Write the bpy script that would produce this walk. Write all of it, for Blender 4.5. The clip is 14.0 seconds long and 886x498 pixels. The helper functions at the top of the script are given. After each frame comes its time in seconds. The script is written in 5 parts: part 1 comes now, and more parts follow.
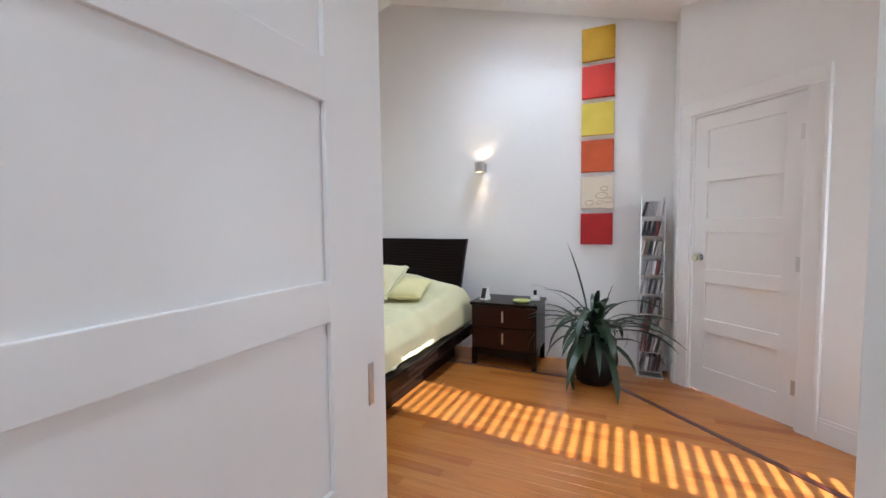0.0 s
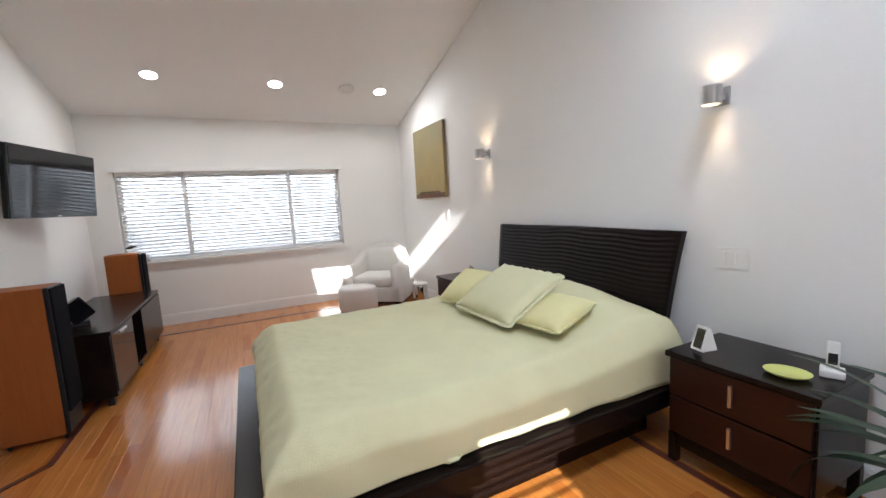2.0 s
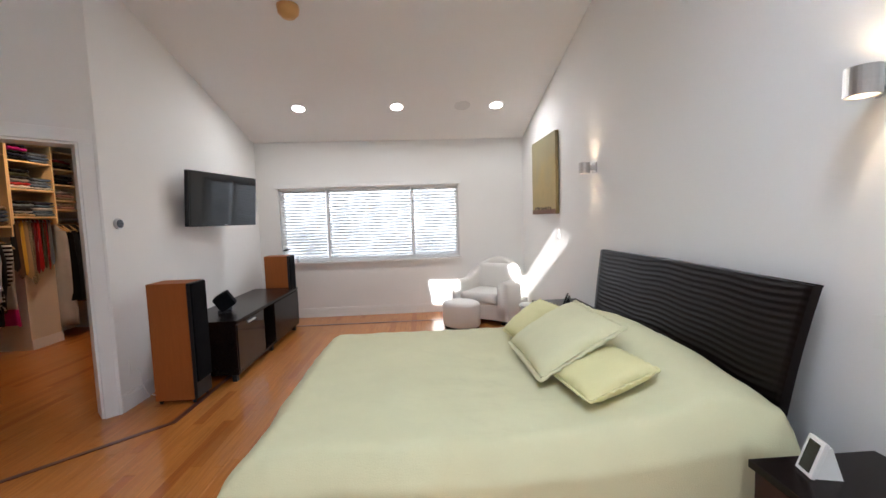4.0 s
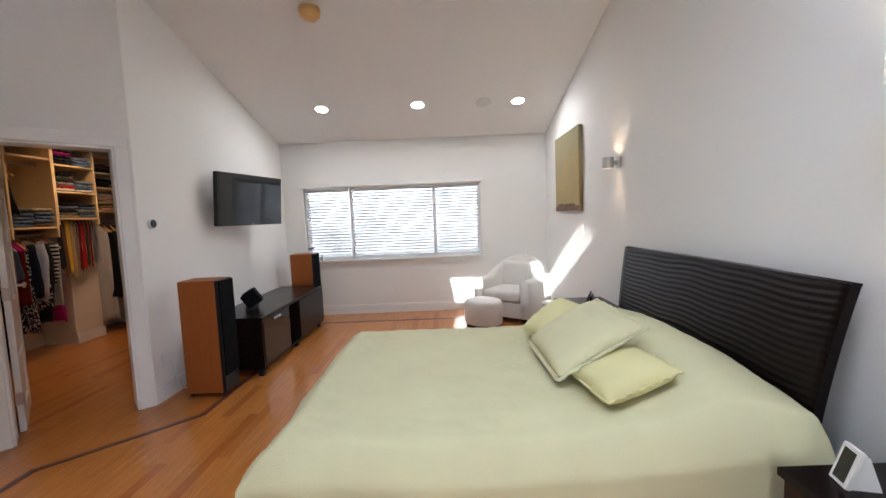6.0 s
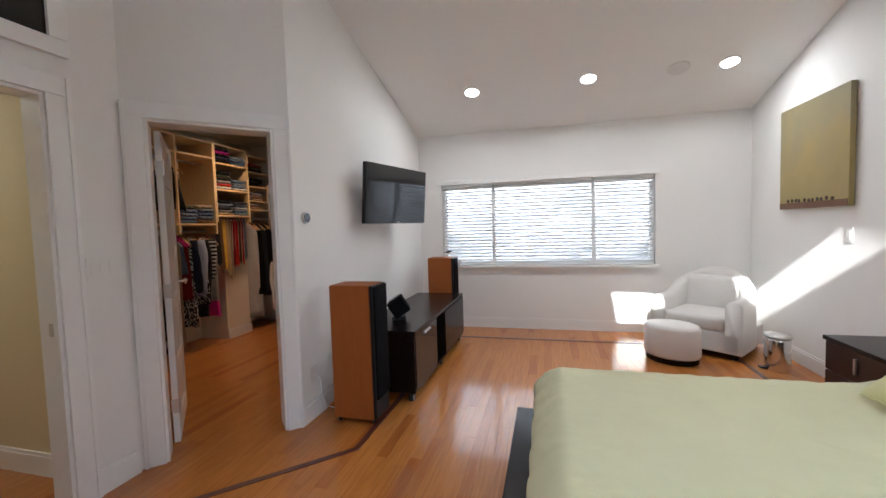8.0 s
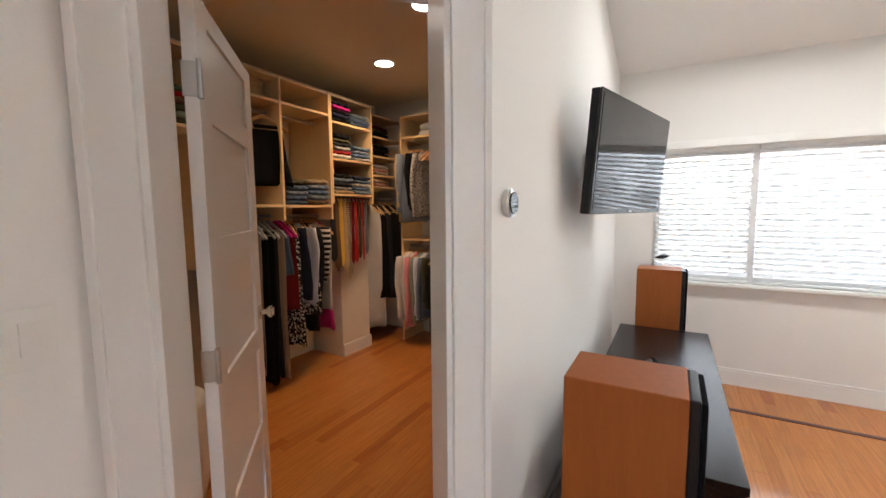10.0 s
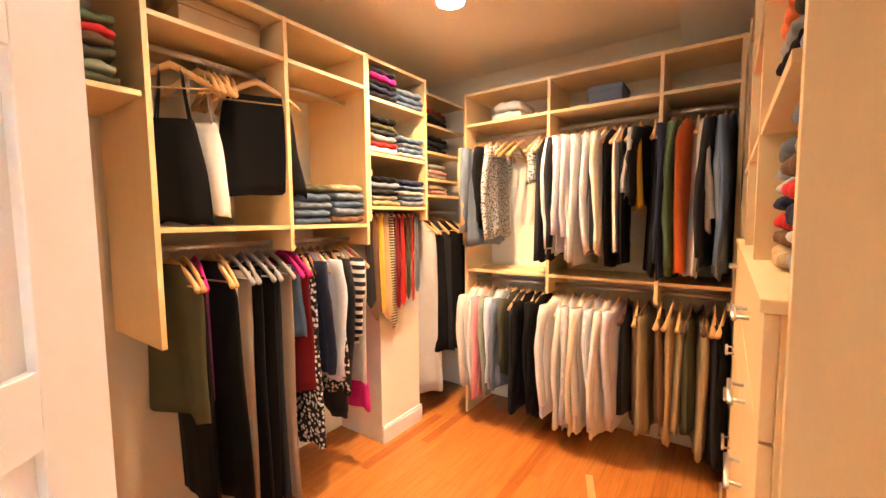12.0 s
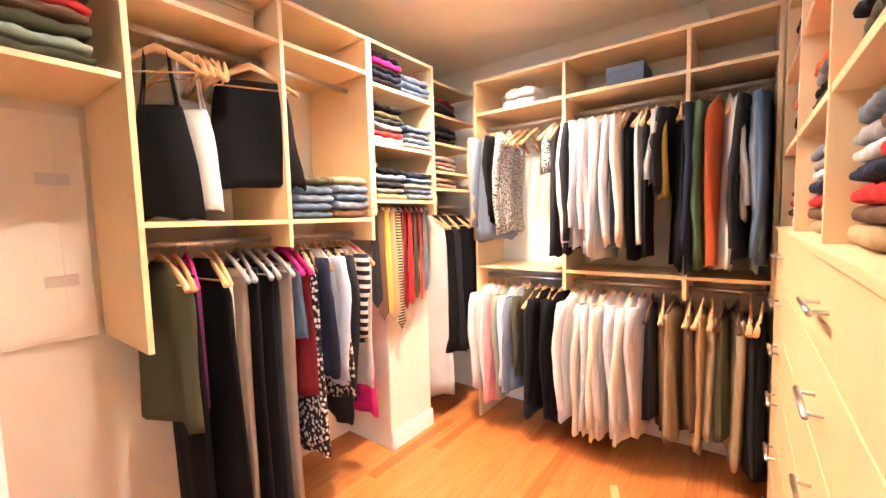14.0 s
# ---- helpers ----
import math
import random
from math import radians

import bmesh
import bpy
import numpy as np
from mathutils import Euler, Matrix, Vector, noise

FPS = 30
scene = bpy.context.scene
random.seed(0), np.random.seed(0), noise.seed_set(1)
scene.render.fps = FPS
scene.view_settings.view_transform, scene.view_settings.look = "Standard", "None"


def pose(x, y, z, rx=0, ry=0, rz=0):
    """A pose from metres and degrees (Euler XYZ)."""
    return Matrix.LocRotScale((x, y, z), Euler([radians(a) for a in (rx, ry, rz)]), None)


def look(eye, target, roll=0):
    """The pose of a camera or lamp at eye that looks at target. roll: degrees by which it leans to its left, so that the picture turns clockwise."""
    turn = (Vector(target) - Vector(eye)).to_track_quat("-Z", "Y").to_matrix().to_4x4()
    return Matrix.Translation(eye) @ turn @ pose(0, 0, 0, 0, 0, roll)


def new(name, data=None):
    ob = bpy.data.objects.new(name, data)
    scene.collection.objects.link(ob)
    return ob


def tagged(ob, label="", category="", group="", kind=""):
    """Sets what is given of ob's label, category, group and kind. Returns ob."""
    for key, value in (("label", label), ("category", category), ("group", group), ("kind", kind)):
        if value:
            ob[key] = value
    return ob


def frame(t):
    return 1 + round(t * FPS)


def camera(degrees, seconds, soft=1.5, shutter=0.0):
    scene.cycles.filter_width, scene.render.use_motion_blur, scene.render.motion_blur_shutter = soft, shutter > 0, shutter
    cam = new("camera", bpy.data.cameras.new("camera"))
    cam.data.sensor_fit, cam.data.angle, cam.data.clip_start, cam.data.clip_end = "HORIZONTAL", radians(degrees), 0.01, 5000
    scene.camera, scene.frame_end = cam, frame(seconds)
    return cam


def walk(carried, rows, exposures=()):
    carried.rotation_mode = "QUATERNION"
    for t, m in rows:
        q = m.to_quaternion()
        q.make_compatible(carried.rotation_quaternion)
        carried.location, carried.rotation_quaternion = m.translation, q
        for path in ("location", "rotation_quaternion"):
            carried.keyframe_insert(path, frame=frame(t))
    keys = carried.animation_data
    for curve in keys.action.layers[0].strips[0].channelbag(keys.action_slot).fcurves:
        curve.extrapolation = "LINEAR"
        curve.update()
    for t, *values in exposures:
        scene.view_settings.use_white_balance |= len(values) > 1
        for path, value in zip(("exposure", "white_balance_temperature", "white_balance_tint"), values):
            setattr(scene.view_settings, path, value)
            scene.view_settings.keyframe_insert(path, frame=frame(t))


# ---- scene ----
cam = camera(95.8, 14.0)
EXPOSURES = [(0, 2.1, 5650, 9), (1, 2.0, 5750, 9), (2.5, 2.05, 5800, 10), (7, 2.0, 5750, 10), (9.2, 2.05, 5550, 8), (11.3, 4.25, 6850, 9), (12.2, 4.9, 6350, 10), (13, 5.25, 5650, 10), (14, 5.4, 5150, 10)]
PATH = [
    (0, (0.992, 1.111, 1.253), (0.179, 2.935, 1.135), -0.6),
    (0.5, (1.029, 1.541, 1.285), (-0.083, 3.191, 1.082), -1.4),
    (1, (0.992, 1.965, 1.345), (-0.427, 3.352, 1.098), -2.1),
    (1.5, (0.985, 2.338, 1.353), (-0.643, 3.481, 1.144), -3.8),
    (2, (0.997, 2.664, 1.35), (-0.79, 3.534, 1.119), -3.2),
    (2.5, (0.98, 2.983, 1.361), (-0.908, 3.589, 1.102), -3.4),
    (3, (0.978, 3.17, 1.361), (-0.968, 3.585, 1.159), -3.1),
    (3.5, (0.991, 3.319, 1.394), (-0.989, 3.534, 1.22), -2.4),
    (3.7, (0.993, 3.353, 1.412), (-0.995, 3.509, 1.251), -2.0),
    (6, (0.988, 3.422, 1.409), (-1.005, 3.403, 1.249), -2.4),
    (6.5, (0.924, 3.354, 1.39), (-1.068, 3.264, 1.241), -2.7),
    (7, (0.794, 3.186, 1.367), (-1.188, 2.964, 1.216), -1.9),
    (7.5, (0.57, 2.944, 1.362), (-1.39, 2.578, 1.205), -1.4),
    (8, (0.27, 2.711, 1.354), (-1.661, 2.201, 1.245), -1.8),
    (8.5, (-0.074, 2.414, 1.333), (-1.957, 1.75, 1.217), -3.0),
    (9, (-0.436, 2.079, 1.346), (-2.271, 1.292, 1.218), -1.7),
    (9.2, (-0.579, 1.953, 1.364), (-2.389, 1.115, 1.208), -1.1),
    (11.3, (-1.819, 0.774, 1.515), (-3.469, -0.348, 1.382), -0.7),
    (11.5, (-1.901, 0.688, 1.523), (-3.549, -0.44, 1.408), -0.7),
    (12, (-2.077, 0.542, 1.51), (-3.703, -0.611, 1.358), -0.6),
    (12.5, (-2.162, 0.466, 1.495), (-3.783, -0.692, 1.312), -1.2),
    (13, (-2.203, 0.468, 1.461), (-3.808, -0.718, 1.32), -1.2),
    (13.5, (-2.202, 0.451, 1.472), (-3.803, -0.74, 1.33), -1.2),
    (14, (-2.199, 0.464, 1.471), (-3.793, -0.734, 1.319), -1.5),
]
walk(cam, [(t, look(eye, target, roll)) for t, eye, target, roll in PATH], EXPOSURES)

# ---- daylight ----
SUN_WAY = Vector((-1.0, 0.14, -0.54)).normalized()
world = bpy.data.worlds.new("sky")
scene.world = world
world.use_nodes = True
wn = world.node_tree
sky = wn.nodes.new("ShaderNodeTexSky")
sky.sky_type, sky.sun_disc = "NISHITA", False
sky.sun_elevation, sky.sun_rotation = radians(28), radians(98)
wn.links.new(sky.outputs[0], wn.nodes["Background"].inputs[0])
wn.nodes["Background"].inputs[1].default_value = 0.06


def lamp(name, kind, at, way, energy, colour, **extra):
    data = bpy.data.lights.new(name, kind)
    data.energy, data.color = energy, colour
    for key, value in extra.items():
        setattr(data, key, value)
    ob = new(name, data)
    ob.matrix_world = look(at, Vector(at) + Vector(way))
    return ob


lamp("sun", "SUN", (6, 3, 6), SUN_WAY, 5.0, (1.0, 0.93, 0.82), angle=radians(0.5))
for sky_y in (2.95, 4.15):
    lamp("skylight_lamp", "AREA", (0.53, sky_y, 3.5), (-0.28, 0, -1), 9.3, (0.9, 0.95, 1.0), shape="RECTANGLE", size=0.65, size_y=0.5)
lamp("east_window_lamp", "AREA", (2.72, 3.28, 1.2), (-1, 0, 0), 6, (0.93, 0.96, 1.0), shape="RECTANGLE", size=0.5, size_y=1.6)
# unseen fill added to brighten the entry hall; no fitting hangs there
lamp("entry_hall_lamp", "AREA", (0.9, 0.2, 2.5), (0, 0, -1), 4.5, (0.95, 0.97, 1.0), shape="DISK", size=0.4)
# added lamp without a fitting, out of view, for the side hall's dim light
lamp("side_hall_lamp", "AREA", (-0.8, -0.9, 2.4), (0, 0, -1), 1.8, (1.0, 0.9, 0.75), shape="DISK", size=0.3)
CLOSET_WARM = (1.0, 0.61, 0.32)
# first is the closet's real downlight; the other two are added fill
for cx, cy, power in ((-3.95, -0.72, 2.3), (-2.75, -0.45, 0.65), (-3.3, 0.1, 0.1)):
    lamp("closet_downlight_lamp", "AREA", (cx, cy, 2.665), (0, 0, -1), power, CLOSET_WARM, shape="DISK", size=0.11, spread=radians(130))


# ---- materials ----
MATS = {}


def mat(name, colour, rough=0.6, metal=0.0, vary=0.06, scale=6.0, fine=60.0, bump=0.05, coat=0.0, emit=0.0, stretch=(1, 1, 1), second=None):
    if name in MATS:
        return MATS[name]
    m = bpy.data.materials.new(name)
    m.use_nodes = True
    nt = m.node_tree
    bsdf = nt.nodes["Principled BSDF"]
    geo = nt.nodes.new("ShaderNodeTexCoord")
    mp = nt.nodes.new("ShaderNodeMapping")
    mp.inputs["Scale"].default_value = stretch
    nt.links.new(geo.outputs["Object"], mp.inputs[0])
    big = nt.nodes.new("ShaderNodeTexNoise")
    big.inputs["Scale"].default_value, big.inputs["Detail"].default_value = scale, 4
    small = nt.nodes.new("ShaderNodeTexNoise")
    small.inputs["Scale"].default_value, small.inputs["Detail"].default_value = fine, 3
    for n in (big, small):
        nt.links.new(mp.outputs[0], n.inputs["Vector"])
    ramp = nt.nodes.new("ShaderNodeMix")
    ramp.data_type = "RGBA"
    c2 = second or tuple(c * (1 - vary * 2.2) for c in colour)
    ramp.inputs[6].default_value, ramp.inputs[7].default_value = (*colour, 1), (*c2, 1)
    add = nt.nodes.new("ShaderNodeMath")
    add.operation, add.inputs[1].default_value = "MULTIPLY", 1.0
    nt.links.new(big.outputs[0], add.inputs[0])
    mixf = nt.nodes.new("ShaderNodeMath")
    mixf.operation, mixf.use_clamp = "MULTIPLY_ADD", True
    nt.links.new(small.outputs[0], mixf.inputs[0])
    mixf.inputs[1].default_value = 0.4
    nt.links.new(add.outputs[0], mixf.inputs[2])
    sub = nt.nodes.new("ShaderNodeMath")
    sub.operation, sub.use_clamp = "SUBTRACT", True
    sub.inputs[1].default_value = 0.25
    nt.links.new(mixf.outputs[0], sub.inputs[0])
    nt.links.new(sub.outputs[0], ramp.inputs[0])
    nt.links.new(ramp.outputs[2], bsdf.inputs["Base Color"])
    bsdf.inputs["Roughness"].default_value = rough
    bsdf.inputs["Metallic"].default_value = metal
    bsdf.inputs["Coat Weight"].default_value = coat
    if bump:
        b = nt.nodes.new("ShaderNodeBump")
        b.inputs["Strength"].default_value, b.inputs["Distance"].default_value = bump, 0.01
        nt.links.new(small.outputs[0], b.inputs["Height"])
        nt.links.new(b.outputs[0], bsdf.inputs["Normal"])
    if emit:
        bsdf.inputs["Emission Color"].default_value = (*colour, 1)
        bsdf.inputs["Emission Strength"].default_value = emit
    MATS[name] = m
    return m


def wood_floor(name, a, b, c, rough):
    m = mat(name, a, rough, vary=0.1)
    nt = m.node_tree
    bsdf = nt.nodes["Principled BSDF"]
    info = nt.nodes.new("ShaderNodeObjectInfo")
    isl = nt.nodes.new("ShaderNodeNewGeometry")
    addr = nt.nodes.new("ShaderNodeMath")
    addr.operation = "ADD"
    nt.links.new(info.outputs["Random"], addr.inputs[0])
    nt.links.new(isl.outputs["Random Per Island"], addr.inputs[1])
    fr = nt.nodes.new("ShaderNodeMath")
    fr.operation = "FRACT"
    nt.links.new(addr.outputs[0], fr.inputs[0])
    ramp = nt.nodes.new("ShaderNodeValToRGB")
    ramp.color_ramp.elements[0].color, ramp.color_ramp.elements[1].color = (*a, 1), (*b, 1)
    mid = ramp.color_ramp.elements.new(0.7)
    mid.color = (*[(p + q) / 2 for p, q in zip(a, c)], 1)
    nt.links.new(fr.outputs[0], ramp.inputs[0])
    tc = nt.nodes.new("ShaderNodeNewGeometry")
    mp = nt.nodes.new("ShaderNodeMapping")
    mp.inputs["Scale"].default_value = (2.2, 45, 10)
    nt.links.new(tc.outputs["Position"], mp.inputs[0])
    gr = nt.nodes.new("ShaderNodeTexNoise")
    gr.inputs["Scale"].default_value, gr.inputs["Detail"].default_value = 1.6, 6
    nt.links.new(mp.outputs[0], gr.inputs["Vector"])
    mul = nt.nodes.new("ShaderNodeMix")
    mul.data_type, mul.blend_type = "RGBA", "MULTIPLY"
    mul.inputs[0].default_value = 0.55
    gr2 = nt.nodes.new("ShaderNodeValToRGB")
    gr2.color_ramp.elements[0].position, gr2.color_ramp.elements[0].color = 0.3, (0.55, 0.5, 0.45, 1)
    gr2.color_ramp.elements[1].position = 0.65
    nt.links.new(gr.outputs[0], gr2.inputs[0])
    nt.links.new(ramp.outputs[0], mul.inputs[6])
    nt.links.new(gr2.outputs[0], mul.inputs[7])
    nt.links.new(mul.outputs[2], bsdf.inputs["Base Color"])
    bsdf.inputs["Coat Weight"].default_value, bsdf.inputs["Coat Roughness"].default_value = 0.9, 0.13
    return m


WHITE = mat("white_wall_paint", (0.83, 0.82, 0.8), 0.75, vary=0.02, scale=1.2, fine=180, bump=0.04)
CEIL = mat("ceiling_paint", (0.86, 0.85, 0.83), 0.8, vary=0.02, scale=1.0, fine=150, bump=0.04)
TRIM = mat("trim_enamel", (0.85, 0.845, 0.83), 0.35, vary=0.02, scale=3, fine=40, bump=0.02)
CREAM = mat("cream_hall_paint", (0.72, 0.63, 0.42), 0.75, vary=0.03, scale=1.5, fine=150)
CLOSET_WALL = mat("closet_wall_paint", (0.8, 0.74, 0.62), 0.75, vary=0.03, scale=1.5, fine=150)
OAK = wood_floor("oak_floor", (0.50, 0.18, 0.034), (0.39, 0.12, 0.02), (0.54, 0.22, 0.05), 0.42)
OAK.node_tree.nodes["Principled BSDF"].inputs["Specular IOR Level"].default_value = 0.1
WALNUT = mat("walnut_inlay", (0.115, 0.024, 0.014), 0.35, vary=0.2, scale=8, stretch=(2, 20, 2), coat=0.3)
ESPRESSO = mat("espresso_wood", (0.012, 0.007, 0.006), 0.24, vary=0.25, scale=5, fine=40, stretch=(3, 12, 12), bump=0.02)
ESPRESSO.node_tree.nodes["Principled BSDF"].inputs["Specular IOR Level"].default_value = 0.2
MAHOGANY = mat("mahogany_front", (0.034, 0.010, 0.007), 0.3, vary=0.25, scale=5, fine=40, stretch=(3, 12, 12), coat=0.05)
MAHOGANY.node_tree.nodes["Principled BSDF"].inputs["Specular IOR Level"].default_value = 0.2
CHERRY = mat("cherry_veneer", (0.36, 0.105, 0.024), 0.5, vary=0.12, scale=4, fine=30, stretch=(14, 14, 1.5))
CHERRY.node_tree.nodes["Principled BSDF"].inputs["Specular IOR Level"].default_value = 0.2
MAPLE = mat("maple_melamine", (0.78, 0.56, 0.29), 0.45, vary=0.05, scale=3, fine=30, stretch=(8, 8, 1))
STEEL = mat("brushed_steel", (0.62, 0.61, 0.6), 0.28, metal=1.0, vary=0.05, stretch=(1, 1, 20))
CHROME = mat("polished_chrome", (0.75, 0.75, 0.75), 0.1, metal=1.0, vary=0.02)
BLACKP = mat("black_plastic", (0.015, 0.015, 0.017), 0.35, vary=0.2)
BLACKP.node_tree.nodes["Principled BSDF"].inputs["Specular IOR Level"].default_value = 0.25
GRILLE = mat("black_grille_cloth", (0.012, 0.012, 0.014), 0.9, vary=0.3, fine=400, bump=0.3)
GRILLE.node_tree.nodes["Principled BSDF"].inputs["Specular IOR Level"].default_value = 0.05
SCREEN = mat("dark_glass_screen", (0.012, 0.013, 0.015), 0.06, vary=0.05, bump=0)
WPLAST = mat("white_plastic", (0.82, 0.81, 0.78), 0.4, vary=0.02)
LEATHER = mat("white_leather", (0.76, 0.73, 0.69), 0.5, vary=0.05, scale=5, fine=120, bump=0.12)
LINEN = mat("pale_green_bedspread", (0.67, 0.64, 0.40), 0.85, vary=0.06, scale=4, fine=230, bump=0.22)
PILLOW = mat("pale_green_pillow", (0.67, 0.64, 0.40), 0.8, vary=0.06, scale=7, fine=240, bump=0.2)
YPILLOW = mat("yellow_green_pillow", (0.74, 0.69, 0.36), 0.8, vary=0.06, scale=7, fine=240, bump=0.2)
LEAF = mat("dark_green_leaf", (0.016, 0.036, 0.016), 0.42, vary=0.3, scale=12, fine=60, second=(0.03, 0.055, 0.026))
POT = mat("black_glazed_pot", (0.012, 0.012, 0.013), 0.45, vary=0.2)
POT.node_tree.nodes["Principled BSDF"].inputs["Specular IOR Level"].default_value = 0.2
SOIL = mat("potting_soil", (0.04, 0.028, 0.02), 0.95, vary=0.3, bump=0.6)
BULB = mat("lit_lamp_diffuser", (1.0, 0.95, 0.86), 0.5, emit=5.0, bump=0)
WBULB = mat("warm_lamp_glass", (1.0, 0.72, 0.42), 0.5, emit=3.5, bump=0)
SLAT = mat("blind_slat_white", (0.86, 0.86, 0.85), 0.5, vary=0.02)
HANGWOOD = mat("hanger_wood", (0.62, 0.36, 0.15), 0.45, vary=0.12, stretch=(4, 20, 4))


def glass_material():
    m = bpy.data.materials.new("window_glass")
    m.use_nodes = True
    b = m.node_tree.nodes["Principled BSDF"]
    b.inputs["Transmission Weight"].default_value, b.inputs["Roughness"].default_value, b.inputs["IOR"].default_value = 1.0, 0.0, 1.45
    return m


GLASS = glass_material()


# ---- mesh helpers ----
def box(bm, lo, hi, bevel=0.0, m=None):
    vs = [bm.verts.new((x, y, z)) for z in (lo[2], hi[2]) for y in (lo[1], hi[1]) for x in (lo[0], hi[0])]
    fs = [bm.faces.new([vs[i] for i in f]) for f in ((0, 2, 3, 1), (4, 5, 7, 6), (0, 1, 5, 4), (2, 6, 7, 3), (0, 4, 6, 2), (1, 3, 7, 5))]
    if m is not None:
        for v in vs:
            v.co = m @ v.co
    if bevel:
        es = list({e for f in fs for e in f.edges})
        bmesh.ops.bevel(bm, geom=es, offset=bevel, segments=2, profile=0.6, affect="EDGES")
    return vs


def hexa(bm, pts):
    vs = [bm.verts.new(p) for p in pts]
    for f in ((0, 3, 2, 1), (4, 5, 6, 7), (0, 1, 5, 4), (1, 2, 6, 5), (2, 3, 7, 6), (3, 0, 4, 7)):
        bm.faces.new([vs[i] for i in f])


def cyl(bm, at, r, h, axis="z", seg=20, r2=None, bevel=0.0):
    rot = {"z": Matrix(), "x": Matrix.Rotation(radians(90), 4, "Y"), "y": Matrix.Rotation(radians(-90), 4, "X")}[axis]
    g = bmesh.ops.create_cone(bm, cap_ends=True, segments=seg, radius1=r, radius2=r if r2 is None else r2, depth=h, matrix=Matrix.Translation(at) @ rot)
    if bevel:
        es = [e for e in {e for v in g["verts"] for e in v.link_edges} if len(e.link_faces) == 2 and any(len(f.verts) > 4 for f in e.link_faces)]
        bmesh.ops.bevel(bm, geom=es, offset=bevel, segments=2, affect="EDGES")


def lathe(bm, profile, seg=28, at=(0, 0, 0), squash=1.0):
    rings = [[bm.verts.new((at[0] + r * math.cos(2 * math.pi * k / seg), at[1] + squash * r * math.sin(2 * math.pi * k / seg), at[2] + z)) for k in range(seg)] for r, z in profile]
    for a, b in zip(rings, rings[1:]):
        for k in range(seg):
            bm.faces.new((a[k], a[(k + 1) % seg], b[(k + 1) % seg], b[k]))
    bm.faces.new(rings[0][::-1])
    bm.faces.new(rings[-1])


def tube(bm, pts, r, seg=6):
    pts = [Vector(p) for p in pts]
    rings = []
    for i, p in enumerate(pts):
        d = (pts[min(i + 1, len(pts) - 1)] - pts[max(i - 1, 0)]).normalized()
        u = d.orthogonal().normalized() if i == 0 else (rings[-1][1] - d * rings[-1][1].dot(d)).normalized()
        v = d.cross(u)
        rings.append(([bm.verts.new(p + r * (u * math.cos(2 * math.pi * k / seg) + v * math.sin(2 * math.pi * k / seg))) for k in range(seg)], u))
    for (a, _), (b, _) in zip(rings, rings[1:]):
        for k in range(seg):
            bm.faces.new((a[k], a[(k + 1) % seg], b[(k + 1) % seg], b[k]))
    bm.faces.new(rings[0][0][::-1])
    bm.faces.new(rings[-1][0])


def grid(bm, nu, nv, fn, close=None):
    vs = [[bm.verts.new(fn(i / nu, j / nv)) for j in range(nv + 1)] for i in range(nu + 1)]
    for i in range(nu):
        for j in range(nv):
            bm.faces.new((vs[i][j], vs[i + 1][j], vs[i + 1][j + 1], vs[i][j + 1]))
    return vs


def mesh_of(name, bm, material, smooth=False):
    bmesh.ops.recalc_face_normals(bm, faces=bm.faces)
    me = bpy.data.meshes.new(name)
    bm.to_mesh(me)
    bm.free()
    me.materials.append(material)
    if smooth:
        for p in me.polygons:
            p.use_smooth = True
    return me


def part(name, bm, material, parent, label="", smooth=False):
    ob = new(name, mesh_of(name, bm, material, smooth))
    ob.parent = parent
    if label:
        tagged(ob, label)
    return ob


def thing(name, label, category, at=(0, 0, 0), turn=0.0, group="", kind=""):
    ob = new(name)
    ob.empty_display_size = 0.1
    ob.matrix_world = pose(*at, 0, 0, turn)
    return tagged(ob, label, category, group, kind)


def single(name, bm, material, label, category, smooth=False, group="", kind="", at=None, turn=0.0):
    ob = new(name, mesh_of(name, bm, material, smooth))
    if at is not None:
        ob.matrix_world = pose(*at, 0, 0, turn)
    return tagged(ob, label, category, group, kind)


def boxpart(name, lo, hi, material, parent, bevel=0.003, label="", m=None):
    bm = bmesh.new()
    box(bm, lo, hi, bevel, m)
    return part(name, bm, material, parent, label)


# ---- structure ----
def ceiling_z(x):
    return 2.57 + 0.28 * min(x + 5.0, 2.45 - x)


def wall(name, p0, p1, thick, tops, material, openings=(), label="plain white painted wall", z0=0.0):
    """A wall whose room face runs from p0 to p1 with the room on its right hand side; openings are (s0, s1, z0, z1)."""
    p0, p1 = Vector((*p0, 0)), Vector((*p1, 0))
    run = p1 - p0
    length = run.length
    u = run / length
    n = Vector((-u.y, u.x, 0)) * thick
    top = lambda s: tops[0] + (tops[1] - tops[0]) * s / length
    bm = bmesh.new()

    def piece(s0, s1, za, zb0, zb1):
        if s1 - s0 < 1e-4:
            return
        a, b = p0 + u * s0, p0 + u * s1
        hexa(bm, [(*(q.xy), z) for q, z in ((a, za), (b, za), (b + n, za), (a + n, za), (a, zb0), (b, zb1), (b + n, zb1), (a + n, zb0))])

    s = 0.0
    for s0, s1, za, zb in sorted(openings):
        piece(s, s0, z0, top(s), top(s0))
        if za > z0:
            piece(s0, s1, z0, za, za)
        piece(s0, s1, zb, top(s0), top(s1))
        s = s1
    piece(s, length, z0, top(s), top(length))
    return single(name, bm, material, label, "wall", kind="structure")


TVY, HEADY, WINX = 1.02, 4.93, -5.0
DA, DB = (-1.48, 0.41), (-2.11, 1.04)     # closet door's diagonal wall
EA, EB = (1.38, 4.68), (2.45, 3.61)       # white door's diagonal wall
